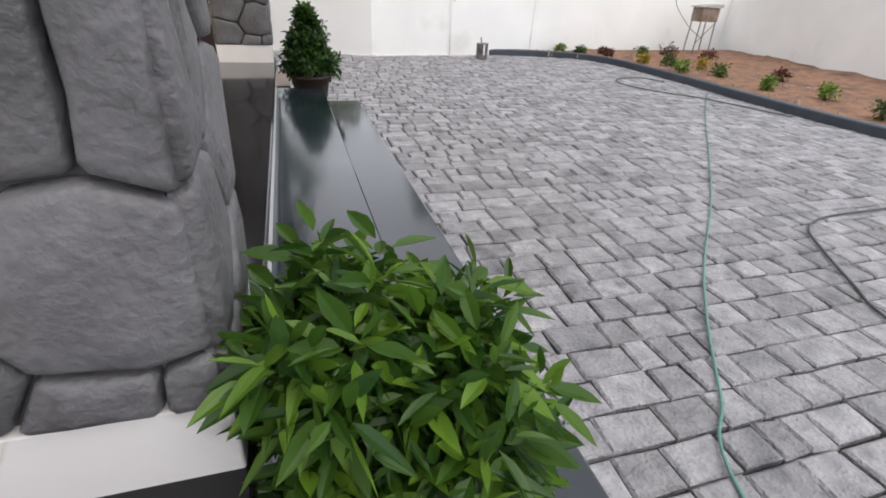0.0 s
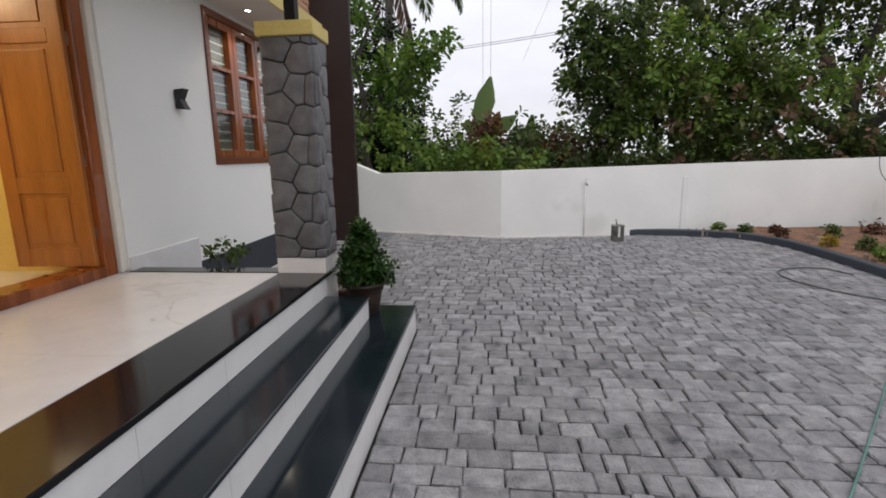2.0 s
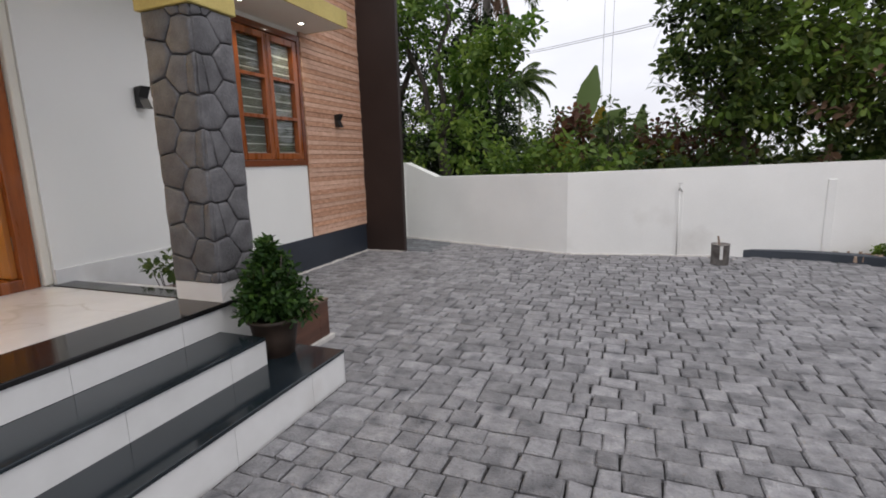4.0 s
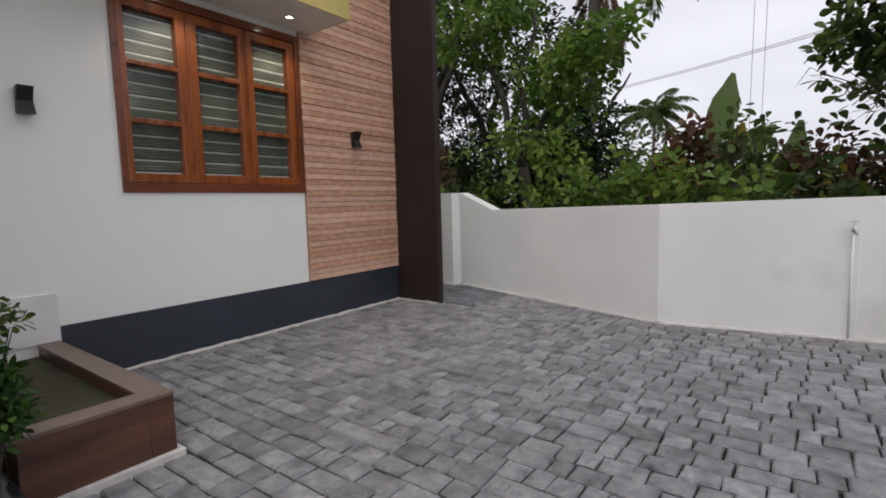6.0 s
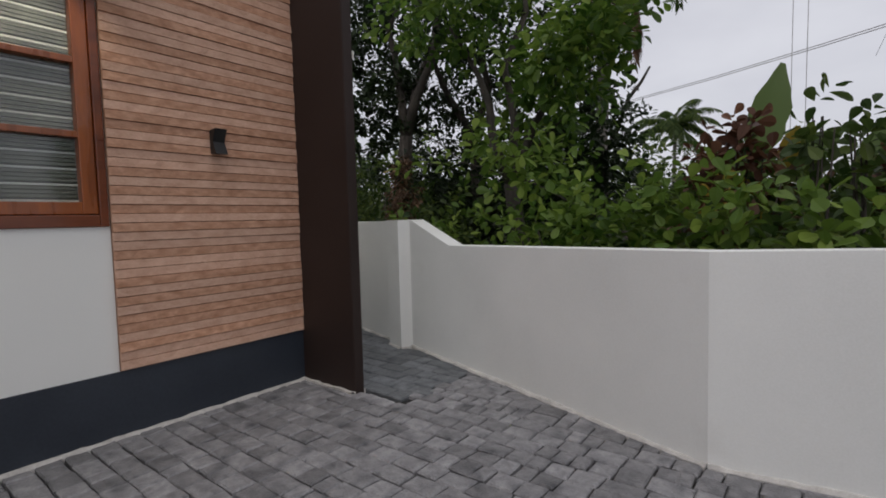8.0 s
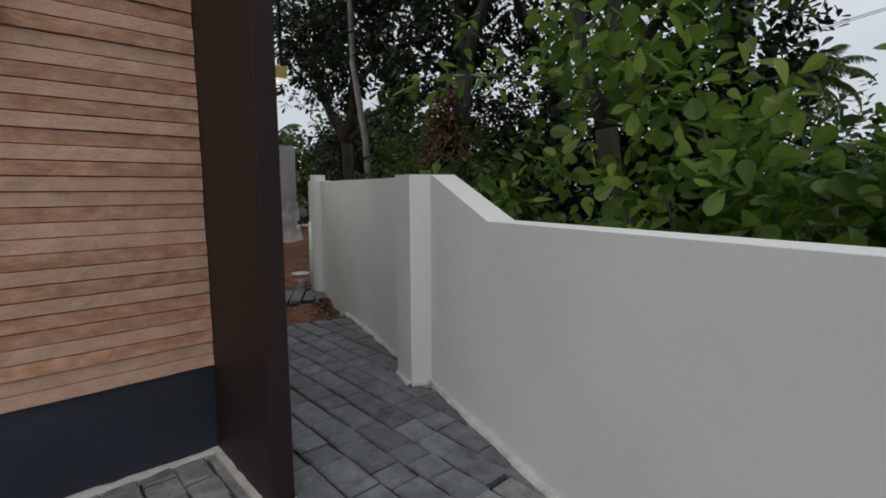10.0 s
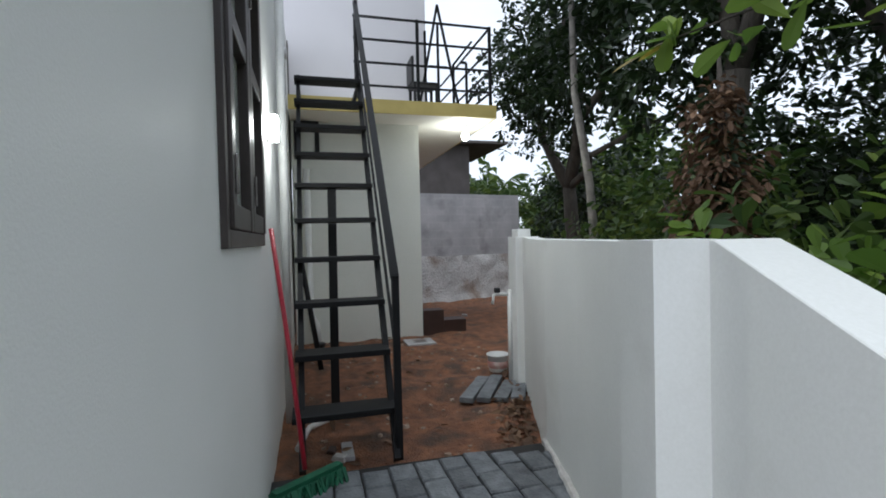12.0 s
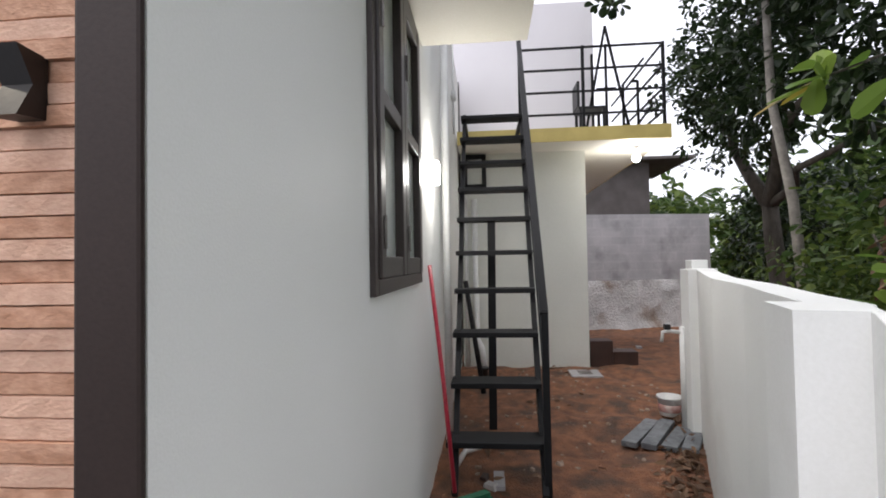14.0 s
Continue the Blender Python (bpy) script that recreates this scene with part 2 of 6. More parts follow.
block_brown = mat("dark_brown_block", (0.062, 0.030, 0.022), (0.038, 0.019, 0.014), 0.6, 4, 60, 0.3)
brown_top = mat("brown_granite_coping", (0.19, 0.13, 0.10), (0.13, 0.088, 0.068), 0.4, 12, 120, 0.1)
tin = mat("dull_tin", (0.35, 0.33, 0.31), (0.16, 0.14, 0.13), 0.42, 8, 40, 0.3, metal=0.8)
rust = mat("rusty_sheet", (0.30, 0.24, 0.19), (0.16, 0.11, 0.08), 0.7, 5, 40, 0.4)
red_plastic = mat("red_broom_handle", (0.46, 0.022, 0.045), (0.38, 0.018, 0.038), 0.35)
green_bristle = mat("green_bristles", (0.010, 0.125, 0.060), (0.007, 0.085, 0.040), 0.7, 20, 120, 0.6)
hose_green = mat("green_hose", (0.10, 0.24, 0.20), (0.075, 0.19, 0.16), 0.45)
hose_dark = mat("dark_hose", (0.06, 0.07, 0.07), (0.045, 0.05, 0.05), 0.5)
faded_red = mat("faded_red_print", (0.50, 0.20, 0.17), (0.62, 0.50, 0.46), 0.5, 14, 60)
cement_pot = mat("cement_pot", (0.42, 0.40, 0.38), (0.30, 0.28, 0.26), 0.85, 6, 50, 0.5)
room_yellow = mat("yellow_room_paint", (0.80, 0.60, 0.20), (0.76, 0.56, 0.18), 0.6)
curtain = mat("pale_curtain", (0.62, 0.64, 0.60), (0.54, 0.56, 0.53), 0.9)
slat_dark = mat("olive_louvre_slat", (0.20, 0.21, 0.175), (0.13, 0.135, 0.115), 0.35)
# pale colour for the bright reflection along a louvre edge
slat_glint = mat("louvre_edge_glint", (0.72, 0.74, 0.70), (0.6, 0.62, 0.58), 0.4)
# the shade of unlit rooms, put into a wall colour
shade_dark = mat("room_shade", (0.10, 0.09, 0.08))
window_brown = mat("dark_brown_window_frame", (0.052, 0.040, 0.036), (0.038, 0.029, 0.026), 0.4, 3, 40, 0.1)
clear_glass = glass_mat("clear_glass", (0.92, 0.95, 0.94), 0.02)
frosted = glass_mat("frosted_glass", (0.62, 0.66, 0.63), 0.35)
frosted.node_tree.nodes["Principled BSDF"].inputs["Transmission Weight"].default_value = 0.35
lit_glass = glow_mat("lit_lamp_glass", (1.0, 0.96, 0.88), 22.0)
spot_glow = glow_mat("lit_downlight", (1.0, 0.93, 0.80), 14.0)
leaf_bush = leaf_mat("glossy_bush_leaf", (0.024, 0.072, 0.012), (0.16, 0.29, 0.03), 0.35)
leaf_conifer = leaf_mat("pot_shrub_leaf", (0.015, 0.045, 0.010), (0.075, 0.15, 0.025))
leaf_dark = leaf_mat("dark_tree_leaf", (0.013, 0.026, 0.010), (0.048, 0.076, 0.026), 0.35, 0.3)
leaf_mid = leaf_mat("mid_tree_leaf", (0.040, 0.078, 0.020), (0.170, 0.225, 0.050), 0.42, 0.45)
leaf_fresh = leaf_mat("fresh_cashew_leaf", (0.050, 0.115, 0.018), (0.21, 0.33, 0.055), 0.4, 0.5)
leaf_olive = leaf_mat("olive_cashew_leaf", (0.058, 0.088, 0.027), (0.205, 0.235, 0.065), 0.45, 0.45)
leaf_light = leaf_mat("light_cashew_leaf", (0.10, 0.18, 0.03), (0.28, 0.38, 0.07), 0.45, 0.45)
leaf_dry = leaf_mat("dry_brown_leaf", (0.10, 0.058, 0.036), (0.27, 0.165, 0.10), 0.7, 0.25)
leaf_red = leaf_mat("red_brown_leaf", (0.085, 0.036, 0.022), (0.20, 0.095, 0.055), 0.5, 0.25)
leaf_banana = leaf_mat("banana_leaf", (0.15, 0.22, 0.075), (0.22, 0.29, 0.11), 0.4, 0.4)
glow_free = mat("purple_petal", (0.22, 0.12, 0.42))
leaf_yellow = leaf_mat("yellow_leaf", (0.30, 0.20, 0.03), (0.42, 0.36, 0.06))


# ---- mesh helpers ----
def add_box(bm, x0, x1, y0, y1, z0, z1, bevel=0.0):
    vs = [bm.verts.new((x, y, z)) for z in (z0, z1) for y in (y0, y1) for x in (x0, x1)]
    fs = [bm.faces.new([vs[i] for i in q]) for q in ((0, 2, 3, 1), (4, 5, 7, 6), (0, 1, 5, 4), (2, 6, 7, 3), (0, 4, 6, 2), (1, 3, 7, 5))]
    if bevel:
        es = list({e for f in fs for e in f.edges})
        bmesh.ops.bevel(bm, geom=es, offset=bevel, segments=2, affect="EDGES", profile=0.5)
    return vs


def add_prism(bm, pts, z0, z1):
    """An upright prism over the outline pts (x, y); z1 may be one height or one per point."""
    tops = z1 if isinstance(z1, (list, tuple)) else [z1] * len(pts)
    lo = [bm.verts.new((x, y, z0)) for x, y in pts]
    hi = [bm.verts.new((x, y, z)) for (x, y), z in zip(pts, tops)]
    bm.faces.new(lo[::-1])
    bm.faces.new(hi)
    for i in range(len(pts)):
        j = (i + 1) % len(pts)
        bm.faces.new((lo[i], lo[j], hi[j], hi[i]))


def add_bar(bm, a, b, w, h=None, up=(0, 0, 1)):
    """A square bar from a to b."""
    a, b = Vector(a), Vector(b)
    d = (b - a).normalized()
    u = Vector(up)
    if abs(d.dot(u)) > 0.95:
        u = Vector((1, 0, 0))
    s = d.cross(u).normalized()
    t = s.cross(d).normalized()
    h = h or w
    vs = [bm.verts.new(p + s * i * w / 2 + t * j * h / 2) for p in (a, b) for i, j in ((-1, -1), (1, -1), (1, 1), (-1, 1))]
    for q in ((0, 1, 2, 3), (7, 6, 5, 4), (0, 4, 5, 1), (1, 5, 6, 2), (2, 6, 7, 3), (3, 7, 4, 0)):
        bm.faces.new([vs[i] for i in q])


def add_tube(bm, pts, radii, sides=8, cap=True):
    """A round limb through pts with the given radii."""
    rings = []
    pts = [Vector(p) for p in pts]
    for i, p in enumerate(pts):
        d = (pts[min(i + 1, len(pts) - 1)] - pts[max(i - 1, 0)]).normalized()
        u = Vector((1, 0, 0)) if abs(d.z) > 0.9 else Vector((0, 0, 1))
        s = d.cross(u).normalized()
        t = s.cross(d)
        r = radii[i] if isinstance(radii, (list, tuple)) else radii
        rings.append([bm.verts.new(p + (s * math.cos(k * math.tau / sides) + t * math.sin(k * math.tau / sides)) * r) for k in range(sides)])
    for a, b in zip(rings, rings[1:]):
        for k in range(sides):
            f = bm.faces.new((a[k], a[(k + 1) % sides], b[(k + 1) % sides], b[k]))
            f.smooth = True
    if cap:
        bm.faces.new(rings[0][::-1])
        bm.faces.new(rings[-1])


def add_lathe(bm, prof, sides=24, at=(0, 0, 0), cap=True):
    """A turned body from the profile (radius, z)."""
    rings = []
    for r, z in prof:
        rings.append([bm.verts.new((at[0] + r * math.cos(k * math.tau / sides), at[1] + r * math.sin(k * math.tau / sides), at[2] + z)) for k in range(sides)])
    for a, b in zip(rings, rings[1:]):
        for k in range(sides):
            f = bm.faces.new((a[k], a[(k + 1) % sides], b[(k + 1) % sides], b[k]))
            f.smooth = True
    if cap and prof[0][0] > 0.001:
        bm.faces.new(rings[0][::-1])
    if cap and prof[-1][0] > 0.001:
        bm.faces.new(rings[-1])


def thing(name, label="", category="", group="", kind="", at=(0, 0, 0)):
    o = new(name)
    o.location = at
    return tagged(o, label, category, group, kind)


def part(name, bm, material, parent=None, label=""):
    """Links the bmesh as one mesh object under parent."""
    me = bpy.data.meshes.new(name)
    bmesh.ops.recalc_face_normals(bm, faces=bm.faces)
    bm.to_mesh(me)
    bm.free()
    me.materials.append(material)
    o = new(name, me)
    if parent:
        o.parent = parent
    return tagged(o, label)


def solid(name, material, parent=None, label="", boxes=(), bevel=0.0):
    bm = bmesh.new()
    for b in boxes:
        add_box(bm, *b, bevel=bevel)
    return part(name, bm, material, parent, label)


def structure(name, material, boxes, label, category, bevel=0.0):
    return tagged(solid(name, material, None, "", boxes, bevel), label, category, "", "structure")


def mesh_from(name, verts, faces, material, parent=None, label="", smooth=False):
    me = bpy.data.meshes.new(name)
    me.from_pydata(verts, [], faces)
    me.materials.append(material)
    if smooth:
        me.polygons.foreach_set("use_smooth", [True] * len(me.polygons))
    o = new(name, me)
    if parent:
        o.parent = parent
    return tagged(o, label)


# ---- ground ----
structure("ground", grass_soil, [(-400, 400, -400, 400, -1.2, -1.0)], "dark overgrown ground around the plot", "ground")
structure("ground_outside", grass_soil, [(-6.3, 60, 13.95, 90, -1.0, -0.25), (-60, -6.3, 23.9, 90, -1.0, -0.25)], "leafy ground behind the boundary wall, shade in its colour", "ground")
structure("yard_bed", joint_sand, [(-2.3, 9.6, -6.0, 14.0, -0.5, -0.035), (-4.43, -2.3, 12.55, 14.4, -0.5, -0.035)], "dark bedding under the pavers", "ground")


def rough_sheet(name, material, x0, x1, y0, y1, z, nx, ny, amp, label, category, seed=0.0, fall=0.0):
    """An uneven sheet of soil."""
    vs = [(x0 + (x1 - x0) * i / nx, y0 + (y1 - y0) * j / ny, 0) for j in range(ny + 1) for i in range(nx + 1)]
    vs = [(x, y, z + amp * noise.noise((x * 1.7 + seed, y * 1.7, 0)) + amp * 0.6 * noise.noise((x * 6, y * 6 + seed, 3)) - fall * min(1, max(0, (-10.5 - x) / 6))) for x, y, _ in vs]
    fs = [(j * (nx + 1) + i, j * (nx + 1) + i + 1, (j + 1) * (nx + 1) + i + 1, (j + 1) * (nx + 1) + i) for j in range(ny) for i in range(nx)]
    return tagged(mesh_from(name, vs, fs, material, None, "", True), label, category, "", "structure")


rough_sheet("side_yard_soil", soil, -30, -4.40, 12.3, 24, -0.11, 200, 100, 0.05, "bare red laterite soil of the side yard", "ground", 0.0, 0.62)

# ---- house: front wall, plinth, fin, side wall ----
FX, SY = -2.5, 12.583
WY0, WY1, WZ0, WZ1 = 9.36, 11.075, 1.385, 2.975
structure("wall_front", white_paint, [
    (FX - 0.2, FX, 7.93, WY0, 0.0, 4.4), (FX - 0.2, FX, WY1, 12.493, 0.0, 4.4),
    (FX - 0.2, FX, WY0, WY1, 0.0, WZ0), (FX - 0.2, FX, WY0, WY1, WZ1, 4.4)], "white painted front wall of the house", "wall")
structure("plinth_front", navy_paint, [(FX, FX + 0.012, 8.87, 12.493, -0.02, 0.435)], "dark navy painted plinth band", "plinth")
structure("fin_wall", brown_clad, [(FX - 0.2, -1.832, 12.494, 12.572, -0.02, 4.6), (-1.832, -1.82, 12.494, 12.585, -0.02, 4.6)], "tall dark brown clad fin at the house corner", "wall", 0.006)
SX0, SX1, SZ0, SZ1 = -4.24, -2.975, 1.382, 2.935
structure("wall_side", white_paint, [
    (FX - 0.2, -1.834, 12.573, SY, 0.0, 4.4), (SX1, FX - 0.2, 12.4, SY, 0.0, 4.4),
    (-9.0, SX0, 12.4, SY, -0.3, 4.4), (SX0, SX1, 12.4, SY, -0.1, SZ0), (SX0, SX1, 12.4, SY, SZ1, 4.4)], "white painted side wall of the house", "wall")
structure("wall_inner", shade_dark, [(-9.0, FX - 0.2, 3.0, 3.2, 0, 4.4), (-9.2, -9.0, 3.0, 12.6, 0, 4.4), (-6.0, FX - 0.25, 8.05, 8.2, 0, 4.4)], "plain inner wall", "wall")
structure("roof", upper_paint, [(-9.2, FX - 0.21, 2.6, 12.39, 4.4, 4.55)], "flat concrete roof of the house", "roof")
structure("wall_door", white_paint, [
    (-2.77, -2.57, 7.862, 7.93, 0.0, 3.03), (-2.77, -2.57, 2.4, 6.13, 0.0, 3.03), (-2.77, -2.57, 6.13, 7.862, 2.86, 3.03)], "white painted wall round the front door", "wall")
structure("wall_bead", cream_paint, [(-2.57, -2.515, 7.866, 7.929, 0.565, 3.03)], "cream plaster bead beside the door frame", "trim", 0.012)

# canopy over the window and porch roof
canopy = thing("canopy", "flat concrete canopy with yellow fascia and downlights", "canopy", "", "structure")
solid("slab", cream_paint, canopy, "", [(FX, -1.87, 8.1, 11.205, 3.03, 3.2), (-2.57, -0.75, 2.2, 8.1, 3.03, 3.2)])
solid("fascia", yellow_paint, canopy, "yellow painted fascia", [(-1.87, -1.855, 8.1, 11.205, 3.03, 3.22), (FX, -1.855, 11.205, 11.22, 3.03, 3.22), (-0.75, -0.73, 2.2, 8.12, 3.03, 3.22)])


def downlight(x, y):
    d = thing("downlight", "small round lit ceiling downlight", "light", "canopy downlights", "", (x, y, 3.03))
    bm = bmesh.new()
    add_lathe(bm, [(0.052, -0.008), (0.058, -0.004), (0.058, 0.0), (0.027, 0.0), (0.027, -0.006), (0.052, -0.008)], 20, cap=False)
    part("ring", bm, pvc, d)
    bm = bmesh.new()
    add_lathe(bm, [(0.027, -0.004), (0.0, -0.005)], 16)
    part("lens", bm, spot_glow, d, "glowing lens")
    lamp("downlight_lamp", "SPOT", (x, y, 3.0), 8, (1.0, 0.88, 0.70), 0.03, (x, y, 0))


downlight(-2.22, 10.79)
downlight(-2.22, 9.81)

# ---- porch, steps ----
PX = -0.87
structure("porch_base", riser_tile, [(-2.57, PX - 0.012, 2.2, 8.215, -0.02, 0.53)], "white tiled porch base", "porch")
porch_floor = structure("porch_floor", joint_sand, [(-2.57, -1.249, 2.2, 7.9, 0.53, 0.552)], "polished white marble porch floor", "floor")
structure("porch_edge", granite, [(-1.245, PX + 0.012, 2.2, 7.9, 0.531, 0.562)], "polished black granite porch edge", "trim", 0.006)
structure("porch_ledge", granite, [(-2.5, -1.25, 7.90, 8.06, 0.531, 0.568), (-1.25, PX + 0.012, 7.90, 8.215, 0.531, 0.56)], "polished black granite ledge at the porch end", "trim", 0.006)
structure("wall_skirting", riser_tile, [(FX, FX + 0.014, 7.93, 8.88, 0.33, 0.675)], "white marble skirting tile on the wall", "trim")


def step(name, x1, y0, y1, z0, z1, label):
    s = thing(name, label, "step", "front steps", "structure")
    solid("tread", granite_soft, s, "dark polished granite tread", [(PX - 0.02, x1 + 0.012, y0, y1, z1 - 0.022, z1)], 0.006)
    y = y0
    i = 0
    while y < y1 - 0.01:
        e = min(y + 0.6, y1)
        solid("tile", riser_tile, s, "", [(x1 - 0.03, x1, y + 0.0015, e - 0.0015, z0, z1 - 0.022)])
        y = e
    solid("core", riser_tile, s, "", [(PX - 0.01, x1 - 0.03, y0, y1, z0, z1 - 0.023)])
    solid("end_tile", riser_tile, s, "", [(PX - 0.01, x1, y1 - 0.004, y1 + 0.006, z0, z1 - 0.022)])


step("step", -0.54, 4.6, 7.87, 0.21, 0.386, "middle porch step with white riser and dark tread")
step("step", -0.226, 4.28, 8.214, -0.02, 0.2125, "lowest porch step with white riser and dark tread")
y = 4.6
for i in range(6):
    e = min(y + 0.6, 7.90)
    if e > y:
        solid("tile", riser_tile, bpy.data.objects["porch_base"], "", [(PX - 0.012, PX, y + 0.0015, e - 0.0015, 0.388, 0.53)])
    y = e


# ---- pillars with stone cladding ----
def clip(poly, a, b, c):
    out = []
    for i in range(len(poly)):
        p, q = poly[i], poly[(i + 1) % len(poly)]
        dp, dq = a * p[0] + b * p[1] - c, a * q[0] + b * q[1] - c
        if dp <= 0:
            out.append(p)
        if dp * dq < 0:
            s = dp / (dp - dq)
            out.append((p[0] + (q[0] - p[0]) * s, p[1] + (q[1] - p[1]) * s))
    return out


def cells(w, h, seeds, gap):
    """Voronoi pieces of a w by h panel, shrunk by half the gap."""
    res = []
    for i, p in enumerate(seeds):
        poly = [(0, 0), (w, 0), (w, h), (0, h)]
        for j, q in enumerate(seeds):
            if i == j or abs(q[1] - p[1]) > 1.0:
                continue
            dx, dy = q[0] - p[0], q[1] - p[1]
            d = math.hypot(dx, dy)
            c = (q[0] ** 2 + q[1] ** 2 - p[0] ** 2 - p[1] ** 2) / 2 - gap / 2 * d
            poly = clip(poly, dx, dy, c)
            if len(poly) < 3:
                break
        if len(poly) >= 3:
            res.append(poly)
    return res


def worn_outline(poly, rnd):
    """The outline with its corners cut and its edges slightly uneven."""
    out = []
    n = len(poly)
    for i in range(n):
        a, b = poly[i], poly[(i + 1) % n]
        d = math.hypot(b[0] - a[0], b[1] - a[1])
        if d < 0.006:
            continue
        c = min(0.2, 0.007 / d)
        cuts = (c, 1 - c) if d < 0.09 else (c, 0.36, 0.66, 1 - c)
        for k in cuts:
            w = rnd.uniform(-0.0035, 0.0035) if 0.3 < k < 0.7 else 0.0
            out.append((a[0] + (b[0] - a[0]) * k - (b[1] - a[1]) / d * w, a[1] + (b[1] - a[1]) * k + (b[0] - a[0]) / d * w))
    return out


def stone_mesh(poly, depth, rnd):
    """A proud, pillowed stone over the outline (u, v), depth along w."""
    bm = bmesh.new()
    poly = worn_outline(poly, rnd)
    cx = sum(p[0] for p in poly) / len(poly)
    cy = sum(p[1] for p in poly) / len(poly)
    tilt = (rnd.uniform(-0.09, 0.09), rnd.uniform(-0.09, 0.09))
    rings = []
    for k, w in ((1.0, 0.0), (0.985, 0.55), (0.945, 0.86), (0.86, 0.98), (0.55, 1.02)):
        ring = []
        for u, v in poly:
            uu, vv = cx + (u - cx) * k, cy + (v - cy) * k
            d = depth * w * (1 + (uu - cx) * tilt[0] * 20 + (vv - cy) * tilt[1] * 12) if w > 0.3 else 0
            ring.append(bm.verts.new((uu, vv, max(d, 0) + (rnd.uniform(-0.0018, 0.0018) if w > 0.7 else 0))))
        rings.append(ring)
    n = len(poly)
    for a, b in zip(rings, rings[1:]):
        for i in range(n):
            bm.faces.new((a[i], a[(i + 1) % n], b[(i + 1) % n], b[i])).smooth = True
    bm.faces.new(rings[-1]).smooth = True
    return bm


def pillar(name, x0, x1, y0, y1, label):
    p = thing(name, label, "pillar", "porch pillars", "structure")
    z0, z1 = 0.555, 2.30
    solid("base", marble, p, "white marble base block", [(x0 - 0.006, x1 + 0.006, y0 - 0.006, y1 + 0.006, z0, z0 + 0.125)], 0.004)
    solid("core", mortar, p, "", [(x0 + 0.012, x1 - 0.012, y0 + 0.012, y1 - 0.012, z0 + 0.125, z1)])
    bm = bmesh.new()
    add_box(bm, x0 - 0.03, x1 + 0.03, y0 - 0.03, y1 + 0.03, z1, z1 + 0.10, bevel=0.008)
    part("cap", bm, yellow_paint, p, "yellow painted cap")
    solid("post", black_steel, p, "black steel post", [((x0 + x1) / 2 - 0.04, (x0 + x1) / 2 + 0.04, (y0 + y1) / 2 - 0.04, (y0 + y1) / 2 + 0.04, z1 + 0.10, 3.03)])
    rnd = random.Random(5)
    h = z1 - z0 - 0.125
    for face in range(4):
        w = (x1 - x0) if face % 2 == 0 else (y1 - y0)
        seeds = []
        # one tile of stones, repeated upwards
        base = [(0.34, 0.88), (0.04, 0.90), (0.24, 0.42), (0.70, 0.63), (0.80, 0.12)]
        r2 = random.Random(face)
        base = [((1 - u if face in (0, 3) else u) + r2.uniform(-0.04, 0.04), v + r2.uniform(-0.04, 0.04)) for u, v in base]
        th = 0.43
        for k in range(-1, int(h / th) + 2):
            for u, v in base:
                seeds.append((u * w, (v + k) * th))
        for poly in cells(w, h, seeds, 0.004):
            bm = stone_mesh(poly, 0.027, rnd)
            z = z0 + 0.125
            m = {0: Matrix(((1, 0, 0, x0), (0, 0, -1, y0 + 0.012), (0, 1, 0, z), (0, 0, 0, 1))),
                 1: Matrix(((0, 0, 1, x1 - 0.012), (1, 0, 0, y0), (0, 1, 0, z), (0, 0, 0, 1))),
                 2: Matrix(((-1, 0, 0, x1), (0, 0, 1, y1 - 0.012), (0, 1, 0, z), (0, 0, 0, 1))),
                 3: Matrix(((0, 0, -1, x0 + 0.012), (-1, 0, 0, y1), (0, 1, 0, z), (0, 0, 0, 1)))}[face]
            bmesh.ops.transform(bm, matrix=m, verts=bm.verts)
            part("stone", bm, stone, p)


pillar("pillar_far", -1.25, -0.88, 7.915, 8.21, "square porch pillar clad in grey irregular stone")
pillar("pillar_near", -1.25, -0.875, 4.325, 4.62, "square porch pillar clad in grey irregular stone")

# ---- front window ----
window = thing("window_1", "three-leaf polished teak window with louvred blinds behind", "window", "", "structure")
fx0, fx1 = FX - 0.10, FX + 0.02
bm = bmesh.new()
add_box(bm, fx0, fx1, WY0, WY0 + 0.05, WZ0, WZ1, 0.006)
add_box(bm, fx0, fx1, WY1 - 0.05, WY1, WZ0, WZ1, 0.006)
add_box(bm, fx0, fx1, WY0 + 0.05, WY1 - 0.05, WZ0, WZ0 + 0.075, 0.006)
add_box(bm, fx0, fx1, WY0 + 0.05, WY1 - 0.05, WZ1 - 0.075, WZ1, 0.006)
part("window_frame", bm, teak_dark, window, "dark polished teak outer frame")
